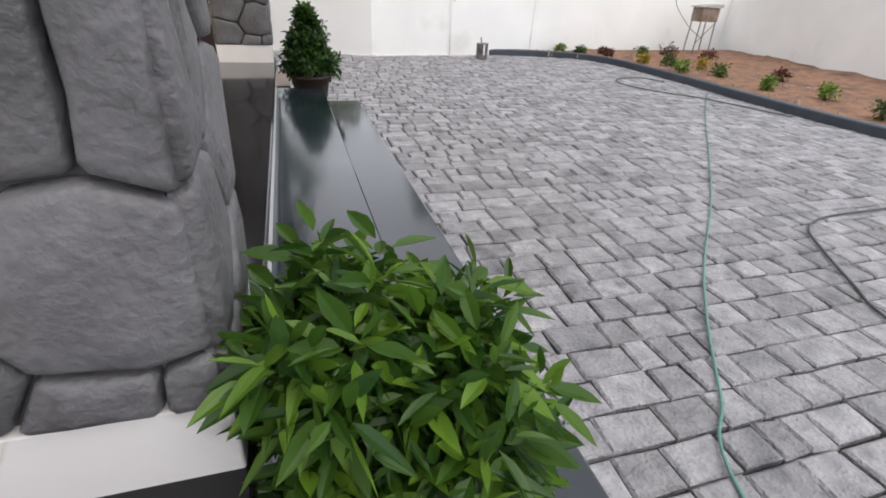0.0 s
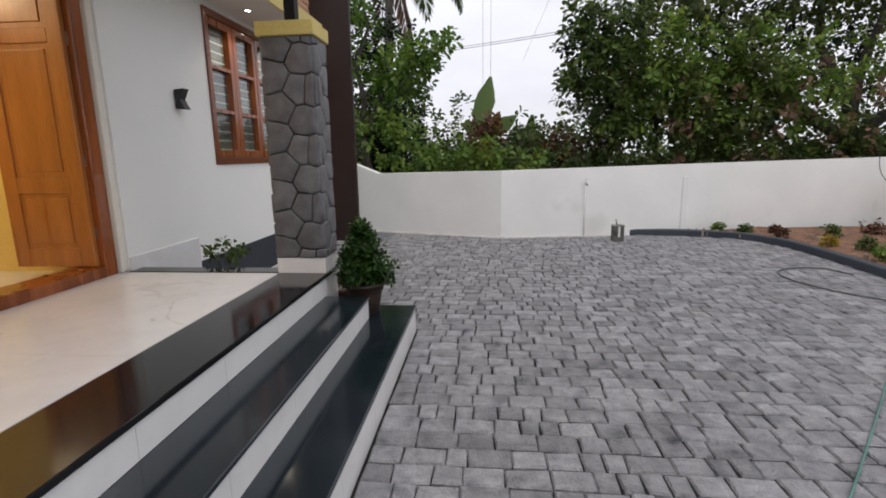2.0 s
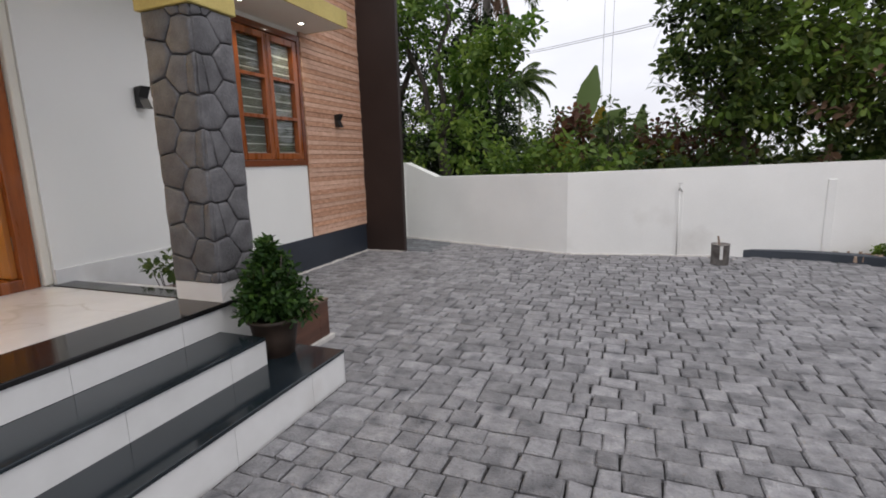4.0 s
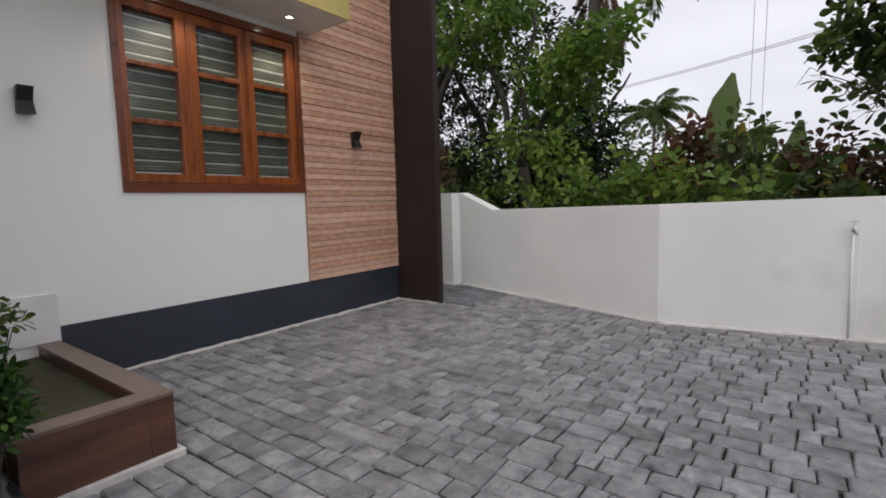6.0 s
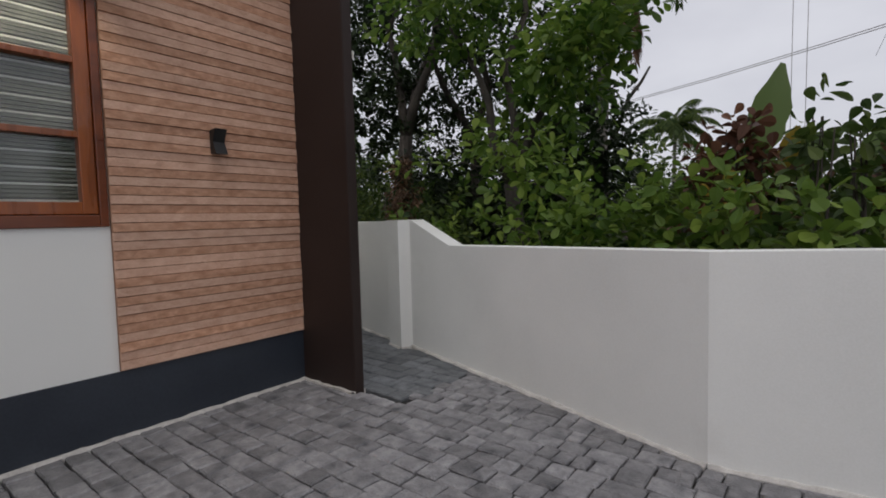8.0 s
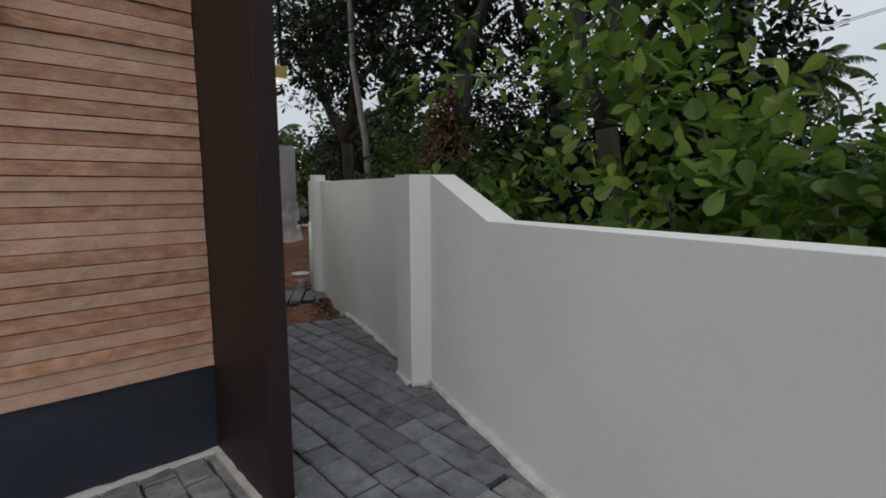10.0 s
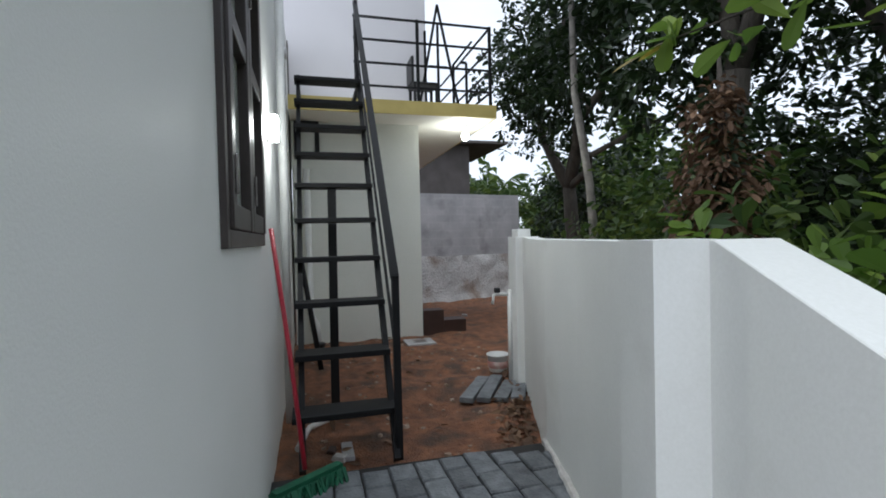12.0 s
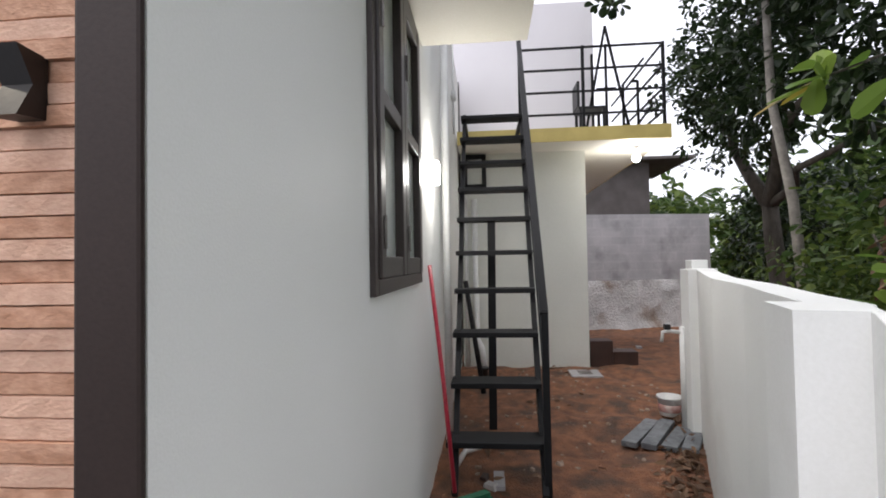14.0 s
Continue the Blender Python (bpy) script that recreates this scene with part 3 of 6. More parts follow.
for a, g0, g1, e in ((9.412, 9.46, 9.848, 9.931), (9.935, 10.022, 10.408, 10.481), (10.485, 10.552, 10.940, 11.023)):
    bm = bmesh.new()
    add_box(bm, fx0 + 0.03, fx1 - 0.012, a, g0, WZ0 + 0.08, WZ1 - 0.08, 0.006)
    add_box(bm, fx0 + 0.03, fx1 - 0.012, g1, e, WZ0 + 0.08, WZ1 - 0.08, 0.006)
    zs = [WZ0 + 0.08, WZ0 + 0.155, 1.935, 1.975, 2.385, 2.425, WZ1 - 0.155, WZ1 - 0.08]
    for k in range(0, 8, 2):
        add_box(bm, fx0 + 0.032, fx1 - 0.014, g0, g1, zs[k], zs[k + 1], 0.004)
    leaf = part("sash", bm, teak, window)
    for k in range(3):
        solid("pane", clear_glass, leaf, "", [(fx0 + 0.052, fx0 + 0.058, g0 - 0.004, g1 + 0.004, zs[2 * k + 1] - 0.004, zs[2 * k + 2] + 0.004)]).visible_shadow = False
        # louvre slats behind each pane, every fourth pale to paint its edge's reflection
        z, c = zs[2 * k + 1] + 0.012, k
        while z < zs[2 * k + 2] - 0.004:
            pale = c % 4 == 0
            solid("blind_slat", slat_glint if pale else slat_dark, leaf, "", [(fx0 + (0.022 if pale else 0.010), fx0 + 0.034, g0 - 0.005, g1 + 0.005, z - 0.008, z + (0.005 if pale else 0.011))])
            z += 0.0245
            c += 1
# thin sheet whose dark colour stands in for the unlit room
structure("window_backdrop", shade_dark, [(FX - 0.9, FX - 0.88, WY0 - 0.4, WY1 + 0.4, 0.9, 3.3)], "dark backing sheet behind the blinds, coloured as room shade", "wall")

# ---- wall lamps on the front ----
def sconce(name, x, y, z, label):
    s = thing(name, label, "wall lamp", "front wall lamps", "", (x, y, z))
    solid("backplate", black_plastic, s, "", [(0, 0.018, -0.042, 0.042, -0.085, 0.085)], 0.004)
    bm = bmesh.new()
    pts = [(0.018, 0.085), (0.096, 0.092), (0.050, 0.0), (0.018, 0.0)]
    for sgn in (1, -1):
        lo = [bm.verts.new((x_, -0.045, z_ * sgn)) for x_, z_ in pts]
        hi = [bm.verts.new((x_, 0.045, z_ * sgn)) for x_, z_ in pts]
        bm.faces.new(lo)
        bm.faces.new(hi)
        for i in range(4):
            bm.faces.new((lo[i], lo[(i + 1) % 4], hi[(i + 1) % 4], hi[i]))
    part("shade", bm, black_plastic, s, "hourglass-shaped black shade")


sconce("wall_lamp", FX, 8.805, 1.995, "black up-and-down wall lamp on white wall")
sconce("wall_lamp", FX + 0.03, 11.785, 1.99, "black up-and-down wall lamp on strip tiles")

# ---- front door and lit room ----
door = thing("door_1", "open polished teak panelled front door", "door", "", "structure")
bm = bmesh.new()
add_box(bm, -2.79, -2.55, 7.75, 7.86, 0.56, 2.86, 0.008)
add_box(bm, -2.79, -2.55, 6.13, 6.24, 0.56, 2.86, 0.008)
add_box(bm, -2.79, -2.55, 6.24, 7.75, 2.75, 2.86, 0.008)
add_box(bm, -2.79, -2.55, 6.24, 7.75, 0.553, 0.645, 0.008)
part("door_frame", bm, teak, door, "wide polished teak frame and sill")


def door_leaf(parent, hinge, ang):
    lf = thing("door_leaf", "", "")
    lf.parent = parent
    lf.matrix_basis = pose(*hinge, 0, 0, ang)
    bm = bmesh.new()
    w, h = 0.64, 2.09
    stiles = [(0, 0.11, 0, h), (w - 0.11, w, 0, h), (0.11, w - 0.11, 0, 0.14), (0.11, w - 0.11, 0.56, 0.68), (0.11, w - 0.11, 1.62, 1.72), (0.11, w - 0.11, h - 0.12, h)]
    for a, b, c, d in stiles:
        add_box(bm, a, b, -0.02, 0.02, c, d, 0.004)
    part("rail_and_stile", bm, door_wood, lf)
    for c, d in ((0.14, 0.56), (0.68, 1.62), (1.72, h - 0.12)):
        solid("door_panel", door_wood, lf, "", [(0.11, w - 0.11, -0.008, 0.008, c, d)])
        solid("raised_field", door_wood, lf, "", [(0.15, w - 0.15, -0.016, 0.016, c + 0.04, d - 0.04)], 0.006)
    for z in (0.2, 0.75, 1.6):
        solid("hinge", tin, lf, "steel hinge", [(-0.012, 0.03, -0.034, -0.019, z, z + 0.1)], 0.003)
    solid("door_handle", tin, lf, "dull metal handle", [(w - 0.075, w - 0.035, -0.055, -0.02, 0.98, 1.16)], 0.01)


door_leaf(door, (-2.60, 7.73, 0.65), 181)
structure("room_walls", room_yellow, [(-6.0, -5.9, 5.0, 8.05, 0.4, 3.4), (-5.9, -2.79, 7.93, 8.05, 0.4, 3.4), (-5.9, -2.79, 5.0, 5.1, 0.4, 3.4)], "yellow walls of the lit front room", "wall")
structure("room_floor", marble, [(-5.9, -2.79, 5.1, 7.93, 0.4, 0.56)], "pale polished floor of the front room", "floor")
structure("ceiling_room", cream_paint, [(-5.9, -2.79, 5.1, 7.93, 3.2, 3.3)], "cream ceiling of the front room", "ceiling")
room_light = thing("ceiling_light", "round warm ceiling light in the front room", "light", "", "", (-4.2, 6.6, 3.2))
bm = bmesh.new()
add_lathe(bm, [(0.14, 0.0), (0.14, -0.03), (0.0, -0.045)], 24)
part("diffuser", bm, spot_glow, room_light)
lamp("room_lamp", "POINT", (-4.2, 6.6, 3.0), 28, (1.0, 0.80, 0.50), 0.12)

# ---- planter box at the porch end ----
planter = thing("planter_box", "brown tiled planter box on a white base beside the porch", "planter")
solid("base_slab", mortar_white, planter, "", [(-2.48, -0.745, 8.22, 8.895, -0.03, 0.03)], 0.004)
bm = bmesh.new()
add_box(bm, -2.486, -0.775, 8.745, 8.865, 0.03, 0.315, 0.003)
add_box(bm, -0.895, -0.775, 8.25, 8.745, 0.03, 0.315, 0.003)
add_box(bm, -2.486, -0.895, 8.235, 8.25, 0.03, 0.315)
part("side", bm, brown_granite, planter, "dark brown wood-grain tile sides")
bm = bmesh.new()
add_box(bm, -2.486, -0.77, 8.74, 8.87, 0.3155, 0.336, 0.003)
add_box(bm, -0.90, -0.77, 8.225, 8.7395, 0.3155, 0.336, 0.003)
part("coping", bm, brown_top, planter, "smooth brown coping")
# soil colour darkened for small dark plants and for the shadow in the box
solid("planter_soil", grass_soil, planter, "", [(-2.486, -0.895, 8.25, 8.745, 0.03, 0.25)])

# ---- boundary wall ----
def wall_run(name, pts, thick, label):
    """A wall through (x, y, top) with the given thickness to the outside."""
    bm = bmesh.new()
    inner = [Vector((p[0], p[1])) for p in pts]
    outer = []
    for i in range(len(pts)):
        d = (inner[min(i + 1, len(pts) - 1)] - inner[max(i - 1, 0)]).normalized()
        outer.append(inner[i] + Vector((-d.y, d.x)) * thick)
    rows = []
    for p, q, s in zip(inner, outer, pts):
        rows.append([bm.verts.new(v) for v in ((p.x, p.y, -0.4), (p.x, p.y, s[2]), (q.x, q.y, s[2]), (q.x, q.y, -0.4))])
    for a, b in zip(rows, rows[1:]):
        for k in range(4):
            bm.faces.new((a[k], a[(k + 1) % 4], b[(k + 1) % 4], b[k]))
    bm.faces.new(rows[0])
    bm.faces.new(rows[-1][::-1])
    bmesh.ops.bevel(bm, geom=[e for e in bm.edges if all(v.co.z > 0.9 for v in e.verts)], offset=0.003, segments=1, affect="EDGES")
    return tagged(part(name, bm, wall_paint), label, "boundary wall", "", "structure")


wall_run("wall_boundary_front", [(9.1, 13.94, 1.33), (6.99, 13.66, 1.29), (3.86, 13.25, 1.235), (2.12, 13.03, 1.2), (0.635, 12.83, 1.17)], -0.14, "white painted boundary wall along the front")
wall_run("wall_boundary_slope", [(0.634, 12.832, 1.17), (-1.705, 13.612, 1.127), (-2.385, 13.828, 1.381), (-2.43, 13.844, 1.381)], -0.165, "white boundary wall with a sloped rise to the pilaster")
wall_run("wall_boundary_side", [(-2.66, 13.872, 1.376), (-3.1, 14.005, 1.374), (-3.66, 14.195, 1.376), (-4.36, 14.36, 1.378), (-5.3, 14.70, 1.38), (-5.98, 14.94, 1.40)], -0.14, "white boundary wall along the side passage")
wall_run("wall_boundary_right", [(6.0, -6.0, 1.15), (7.1, 1.0, 1.2), (8.35, 9.27, 1.26), (9.1, 13.94, 1.33)], -0.14, "white painted boundary wall along the flower bed")
structure("wall_boundary_back", wall_paint, [(-9, 6.2, -6.2, -6.0, -0.4, 1.3)], "plain boundary wall behind", "boundary wall")
bm = bmesh.new()
add_prism(bm, [(-2.69, 13.765), (-2.452, 13.70), (-2.40, 13.86), (-2.62, 13.98)], -0.3, 1.382)
tagged(part("pilaster_corner", bm, wall_paint), "white square pilaster in the boundary wall", "pilaster", "", "structure")
structure("pilaster_end", wall_paint, [(-6.05, -5.86, 14.82, 15.08, -0.4, 1.40), (-6.2, -6.05, 14.93, 15.08, -0.4, 1.48)], "white pilaster at the wall's end", "pilaster", 0.006)
structure("pilaster_front", wall_paint, [(2.05, 2.15, 13.02, 13.06, -0.3, 0.90)], "shallow white pilaster with a pipe", "pilaster", 0.006)
structure("pilaster_front_b", wall_paint, [(3.82, 3.92, 13.23, 13.28, -0.3, 1.02)], "shallow white pilaster strip", "pilaster", 0.006)

# ---- rear block, slab, steps to the roof ----
structure("wall_rear", rear_paint, [(-16, -8.75, 12.62, 14.51, -1.0, 3.16)], "pale painted rear wing of the house", "wall")
structure("slab_rear", cream_paint, [(-16, -8.12, 12.61, 15.54, 3.16, 3.33)], "projecting concrete slab of the rear wing", "slab")
structure("slab_rear_fascia", yellow_paint, [(-8.12, -8.10, 12.61, 15.55, 3.155, 3.345), (-16, -8.12, 15.54, 15.55, 3.155, 3.345)], "yellow slab edge", "trim")
structure("wall_upper", upper_paint, [(-15, -9.5, 12.0, 14.84, 3.335, 5.85)], "pale upper storey wall on the rear roof", "wall")
structure("sunshade", cream_paint, [(-4.555, -2.6, SY, 13.305, 2.997, 3.072)], "concrete sunshade over the side window", "sunshade", 0.006)
# ---- side window ----
swin = thing("window_2", "dark brown four-pane window with frosted glass", "window", "", "structure")
wy0, wy1 = 12.48, 12.604
bm = bmesh.new()
add_box(bm, SX0, SX0 + 0.06, wy0, wy1, SZ0, SZ1, 0.005)
add_box(bm, SX1 - 0.06, SX1, wy0, wy1, SZ0, SZ1, 0.005)
add_box(bm, SX0 + 0.06, SX1 - 0.06, wy0, wy1, SZ0, SZ0 + 0.06, 0.005)
add_box(bm, SX0 + 0.06, SX1 - 0.06, wy0, wy1, SZ1 - 0.06, SZ1, 0.005)
part("window_frame", bm, window_brown, swin)
smid = (SX0 + SX1) / 2
for a, b in ((SX0 + 0.063, smid - 0.002), (smid + 0.002, SX1 - 0.063)):
    bm = bmesh.new()
    zs = (SZ0 + 0.063, SZ0 + 0.15, 2.13, 2.20, SZ1 - 0.15, SZ1 - 0.063)
    add_box(bm, a, a + 0.085, wy0 + 0.04, wy1 + 0.012, zs[0], zs[5], 0.006)
    add_box(bm, b - 0.085, b, wy0 + 0.04, wy1 + 0.012, zs[0], zs[5], 0.006)
    for k in (0, 2, 4):
        add_box(bm, a + 0.085, b - 0.085, wy0 + 0.042, wy1 + 0.008, zs[k], zs[k + 1], 0.005)
    sash = part("sash", bm, window_brown, swin)
    for k in (1, 3):
        solid("pane", frosted, sash, "frosted pane", [(a + 0.08, b - 0.08, wy1 - 0.035, wy1 - 0.029, zs[k] - 0.005, zs[k + 1] + 0.005)]).visible_shadow = False
    for z in (1.56, 2.42):
        solid("latch", tin, sash, "small steel latch", [(b - 0.06, b - 0.045, wy1 + 0.012, wy1 + 0.022, z, z + 0.13)], 0.003)
structure("window_room_side", curtain, [(SX0 + 0.07, SX1 - 0.07, 12.525, 12.535, SZ0 + 0.07, SZ1 - 0.07)], "pale curtain behind the side window", "curtain")

# ---- lit wall lamp on the side wall, bulb under the slab ----
wl2 = thing("wall_lamp", "square white wall lamp switched on", "wall lamp", "", "", (-4.86, SY, 2.17))
solid("backplate", pvc, wl2, "", [(-0.06, 0.06, 0.0, 0.015, -0.09, 0.09)], 0.004)
solid("diffuser", lit_glass, wl2, "glowing white cover", [(-0.055, 0.055, 0.015, 0.075, -0.085, 0.085)], 0.012)
lamp("wall_lamp_light", "POINT", (-4.86, SY + 0.16, 2.17), 7, (1.0, 0.96, 0.88), 0.07)
bulb = thing("bulb", "lit white bulb hanging under the slab", "bulb", "", "", (-8.6, 15.22, 3.16))
bm = bmesh.new()
add_lathe(bm, [(0.05, 0.0), (0.05, -0.03), (0.022, -0.04), (0.022, -0.10), (0.0, -0.10)], 16)
part("holder", bm, pvc, bulb)
bm = bmesh.new()
add_lathe(bm, [(0.022, -0.10), (0.05, -0.14), (0.062, -0.18), (0.05, -0.22), (0.0, -0.245)], 16)
part("globe", bm, lit_glass, bulb, "glowing bulb")
lamp("bulb_light", "POINT", (-8.6, 15.22, 2.86), 16, (1.0, 0.97, 0.90), 0.06)

# ---- steel stair to the roof ----
stair = thing("steel_stair", "steep black painted steel stair to the roof", "staircase")
NT = 10
tx = lambda i: -4.66 - 0.272 * i
tz = lambda i: 0.272 + 0.329 * i
for yy, yt in ((12.76, 12.76), (13.355, 13.445)):
    bm = bmesh.new()
    add_bar(bm, (-4.50, yy, -0.04), (tx(NT - 1) - 0.12, yt, tz(NT - 1) + 0.05), 0.04, 0.085)
    part("stringer", bm, black_steel, stair)
for i in range(NT):
    solid("tread", black_steel, stair, "", [(tx(i) - 0.13, tx(i) + 0.10, 12.72 if i else 12.70, 13.37 + 0.01 * i, tz(i) - 0.028, tz(i) + 0.012)], 0.004)
bm = bmesh.new()
add_bar(bm, (-4.525, 13.375, -0.05), (-4.54, 13.375, 1.175), 0.045)
part("rail_post", bm, black_steel, stair)
bm = bmesh.new()
add_bar(bm, (-7.50, 13.465, 3.20), (-7.50, 13.465, 4.37), 0.045)
part("rail_post", bm, black_steel, stair)
bm = bmesh.new()
add_bar(bm, (-4.52, 13.37, 1.15), (-7.54, 13.46, 4.37), 0.055, 0.03)
part("handrail", bm, black_steel, stair, "flat steel handrail")
bm = bmesh.new()
add_bar(bm, (-4.55, 13.375, 0.62), (-7.50, 13.465, 3.80), 0.02)
part("middle_rail", bm, black_steel, stair)
bm = bmesh.new()
add_bar(bm, (-5.96, 13.03, -0.12), (-6.02, 13.05, tz(5)), 0.075)
part("support_post", bm, black_steel, stair)
for yy in (12.76, 13.445):
    solid("top_bearer", black_steel, stair, "", [(-8.10, tx(NT - 1) - 0.10, yy - 0.02, yy + 0.02, 3.20, 3.26)])
bm = bmesh.new()
for a, b in (((12.66, 2.65), (13.01, 2.65)), ((12.66, 3.11), (13.01, 3.11)), ((12.69, 2.65), (12.69, 3.11)), ((12.98, 2.65), (12.98, 3.11))):
    add_bar(bm, (-8.715, a[0], a[1]), (-8.715, b[0], b[1]), 0.065)
tagged(part("wall_frame", bm, black_steel), "small square black steel frame fixed to the rear wall", "frame")

rail = thing("balcony_railing", "black steel railing along the rear roof slab", "railing")
for yy in (13.52, 14.40, 15.50):
    solid("post", black_steel, rail, "", [(-8.23, -8.19, yy - 0.02, yy + 0.02, 3.33, 4.53)])
for z in (3.56, 3.88, 4.20, 4.51):
    solid("bar", black_steel, rail, "", [(-8.222, -8.198, 13.49, 15.52, z - 0.014, z + 0.014)])
for z in (3.56, 3.88, 4.20, 4.51):
    solid("bar", black_steel, rail, "", [(-11.0, -8.23, 15.488, 15.512, z - 0.014, z + 0.014)])
trestle = thing("roof_trestle", "black welded steel trestle standing on the roof", "trestle", "", "", (-8.9, 14.84, 3.335))
for a, b in (((0, -0.30, 0), (0, 0.05, 1.78)), ((0, 0.42, 0), (0, 0.05, 1.78)), ((0, 0.05, 0), (0, 0.05, 1.5)), ((0, -0.1, 0.8), (0, 0.2, 0.8)), ((0, 0.30, 0), (0, 0.30, 0.85)), ((0, 0.30, 0.85), (0, 0.62, 1.25)),
             ((0, 0.52, 0), (0, 0.52, 0.9)), ((0, 0.42, 0.1), (0, 0.75, 0.55)), ((0, 0.42, 0.9), (0, 0.52, 0.9)), ((0, -0.16, 0), (0, -0.16, 1.35))):
    bm = bmesh.new()
    add_bar(bm, a, b, 0.035)
    part("bar", bm, black_steel, trestle)
chair = thing("plastic_chair", "black plastic chair on the roof slab", "chair", "", "", (-8.75, 14.60, 3.335))
solid("seat", black_plastic, chair, "", [(-0.2, 0.2, -0.2, 0.2, 0.40, 0.44)], 0.01)
solid("backrest", black_plastic, chair, "", [(-0.2, 0.2, -0.22, -0.18, 0.44, 0.82)], 0.01)
for a in (-0.17, 0.17):
    for b in (-0.17, 0.17):
        solid("leg", black_plastic, chair, "", [(a - 0.02, a + 0.02, b - 0.02, b + 0.02, 0, 0.40)])

# ---- pipes ----
def pipe(name, pts, r, material, label, category="pipe"):
    t = thing(name, label, category)
    bm = bmesh.new()
    add_tube(bm, pts, r, 10)
    part("tube", bm, material, t)
    return t


pipe("drain_pipe", [(-5.6, 12.645, -0.12), (-5.6, 12.645, 4.2)], 0.035, pvc, "white drain pipe fixed to the side wall")
pipe("drain_pipe", [(-8.70, 12.685, -0.12), (-8.70, 12.685, 2.5)], 0.03, pvc, "white drain pipe fixed to the side wall")
pipe("ground_pipe", [(-4.9, 12.72, -0.05), (-5.2, 12.80, -0.02), (-5.6, 13.2, -0.04), (-5.62, 13.5, -0.08)], 0.022, pvc, "white pipe lying on the soil under the stair")
pipe("drain_pipe", [(-8.55, 12.93, -0.12), (-8.60, 12.90, 0.20), (-8.69, 12.83, 0.32), (-8.69, 12.82, 2.45)], 0.045, pvc, "thick white drain pipe with an elbow at the soil")
pipe("lean_pole", [(-7.2, 12.93, -0.1), (-7.5, 12.72, 1.25)], 0.03, black_steel, "dark pole leaning on the wall", "pole")
jb = thing("round_fitting", "round white junction box with conduit", "junction box", "", "", (-7.54, SY, 3.67))
bm = bmesh.new()
add_lathe(bm, [(0.07, 0), (0.07, 0.05), (0.0, 0.055)], 18)
bmesh.ops.rotate(bm, matrix=Matrix.Rotation(radians(-90), 3, "X"), verts=bm.verts)
part("box", bm, pvc, jb)
bm = bmesh.new()
add_tube(bm, [(0, 0.02, -0.5), (0, 0.02, 0.7)], 0.012, 8)
part("conduit", bm, pvc, jb)
tap1 = thing("garden_tap", "white plastic tap on a standpipe", "tap", "", "", (2.10, 13.0, 0))
bm = bmesh.new()
add_tube(bm, [(0, 0.012, -0.02), (0, 0.012, 0.93)], 0.008, 10)
part("standpipe", bm, wall_paint, tap1)
bm = bmesh.new()
add_tube(bm, [(0, 0.0, 0.92), (0.0, -0.04, 0.95), (0.01, -0.09, 0.95), (0.01, -0.11, 0.90)], 0.016, 8)
add_tube(bm, [(0, -0.03, 0.95), (0, -0.03, 1.0)], 0.01, 8)
add_box(bm, -0.03, 0.03, -0.04, -0.02, 0.995, 1.01)
part("spout", bm, pvc, tap1)
tap2 = thing("garden_tap", "white plastic tap on a pipe beside the wall end", "tap", "", "", (-5.99, 14.80, -0.14))
bm = bmesh.new()
add_tube(bm, [(0, 0, 0), (0, 0, 1.0)], 0.024, 10)
part("standpipe", bm, pvc, tap2)
bm = bmesh.new()
add_tube(bm, [(0, 0, 0.95), (-0.01, -0.12, 0.96), (-0.01, -0.17, 0.95), (-0.01, -0.185, 0.86)], 0.018, 8)
part("spout", bm, pvc, tap2)
solid("knob", black_plastic, tap2, "black knob", [(-0.04, 0.02, -0.155, -0.105, 0.975, 1.025)], 0.006)

# ---- broom ----
broom = thing("push_broom", "push broom with red handle and green bristles leaning on wall", "broom")
bm = bmesh.new()
add_tube(bm, [(-4.515, 12.615, 1.482), (-4.36, 12.71, 0.75), (-4.245, 12.78, 0.10)], 0.014, 10)
part("handle", bm, red_plastic, broom, "red handle")
bm = bmesh.new()
for k in range(46):
    s = k / 45
    for r in range(4):
        p = Vector((-4.06 - 0.26 * s, 12.62 + 0.36 * s, 0.060)) + Vector((0.02 * (r - 1.5), 0.014 * (r - 1.5), 0))
        q = p + Vector((random.uniform(-0.03, 0.03) + 0.025 * (r - 1.5), random.uniform(-0.03, 0.03), -0.065))
        add_bar(bm, p, q, 0.012)
part("bristles", bm, green_bristle, broom, "green bristles")
bm = bmesh.new()
add_bar(bm, (-4.06, 12.62, 0.068), (-4.32, 12.98, 0.068), 0.055, 0.026)
part("head", bm, green_bristle, broom)

# ---- side yard clutter ----
blk = thing("step_block", "dark brown two-level block standing against the rear wall", "step block")
solid("high_part", block_brown, blk, "", [(-9.05, -8.78, 14.53, 14.86, -0.2, 0.27)], 0.004)
solid("low_part", block_brown, blk, "", [(-9.05, -8.76, 14.862, 15.22, -0.2, 0.11)], 0.004)
drain = thing("drain_cover", "grey concrete drain cover set in the soil", "drain cover")
solid("slab", concrete, drain, "", [(-8.46, -8.06, 14.13, 14.55, -0.16, -0.085)], 0.01)
solid("grate", tin, drain, "", [(-8.36, -8.16, 14.25, 14.43, -0.085, -0.078)])
pot2 = thing("plastic_bucket", "small white plastic bucket with red band on loose slabs", "bucket", "", "", (-6.30, 14.78, -0.056))
bm = bmesh.new()
add_lathe(bm, [(0.088, 0), (0.096, 0.02), (0.112, 0.17), (0.122, 0.172), (0.122, 0.19), (0.108, 0.19), (0.094, 0.03), (0.0, 0.025)], 24)
part("body", bm, pvc, pot2)
bm = bmesh.new()
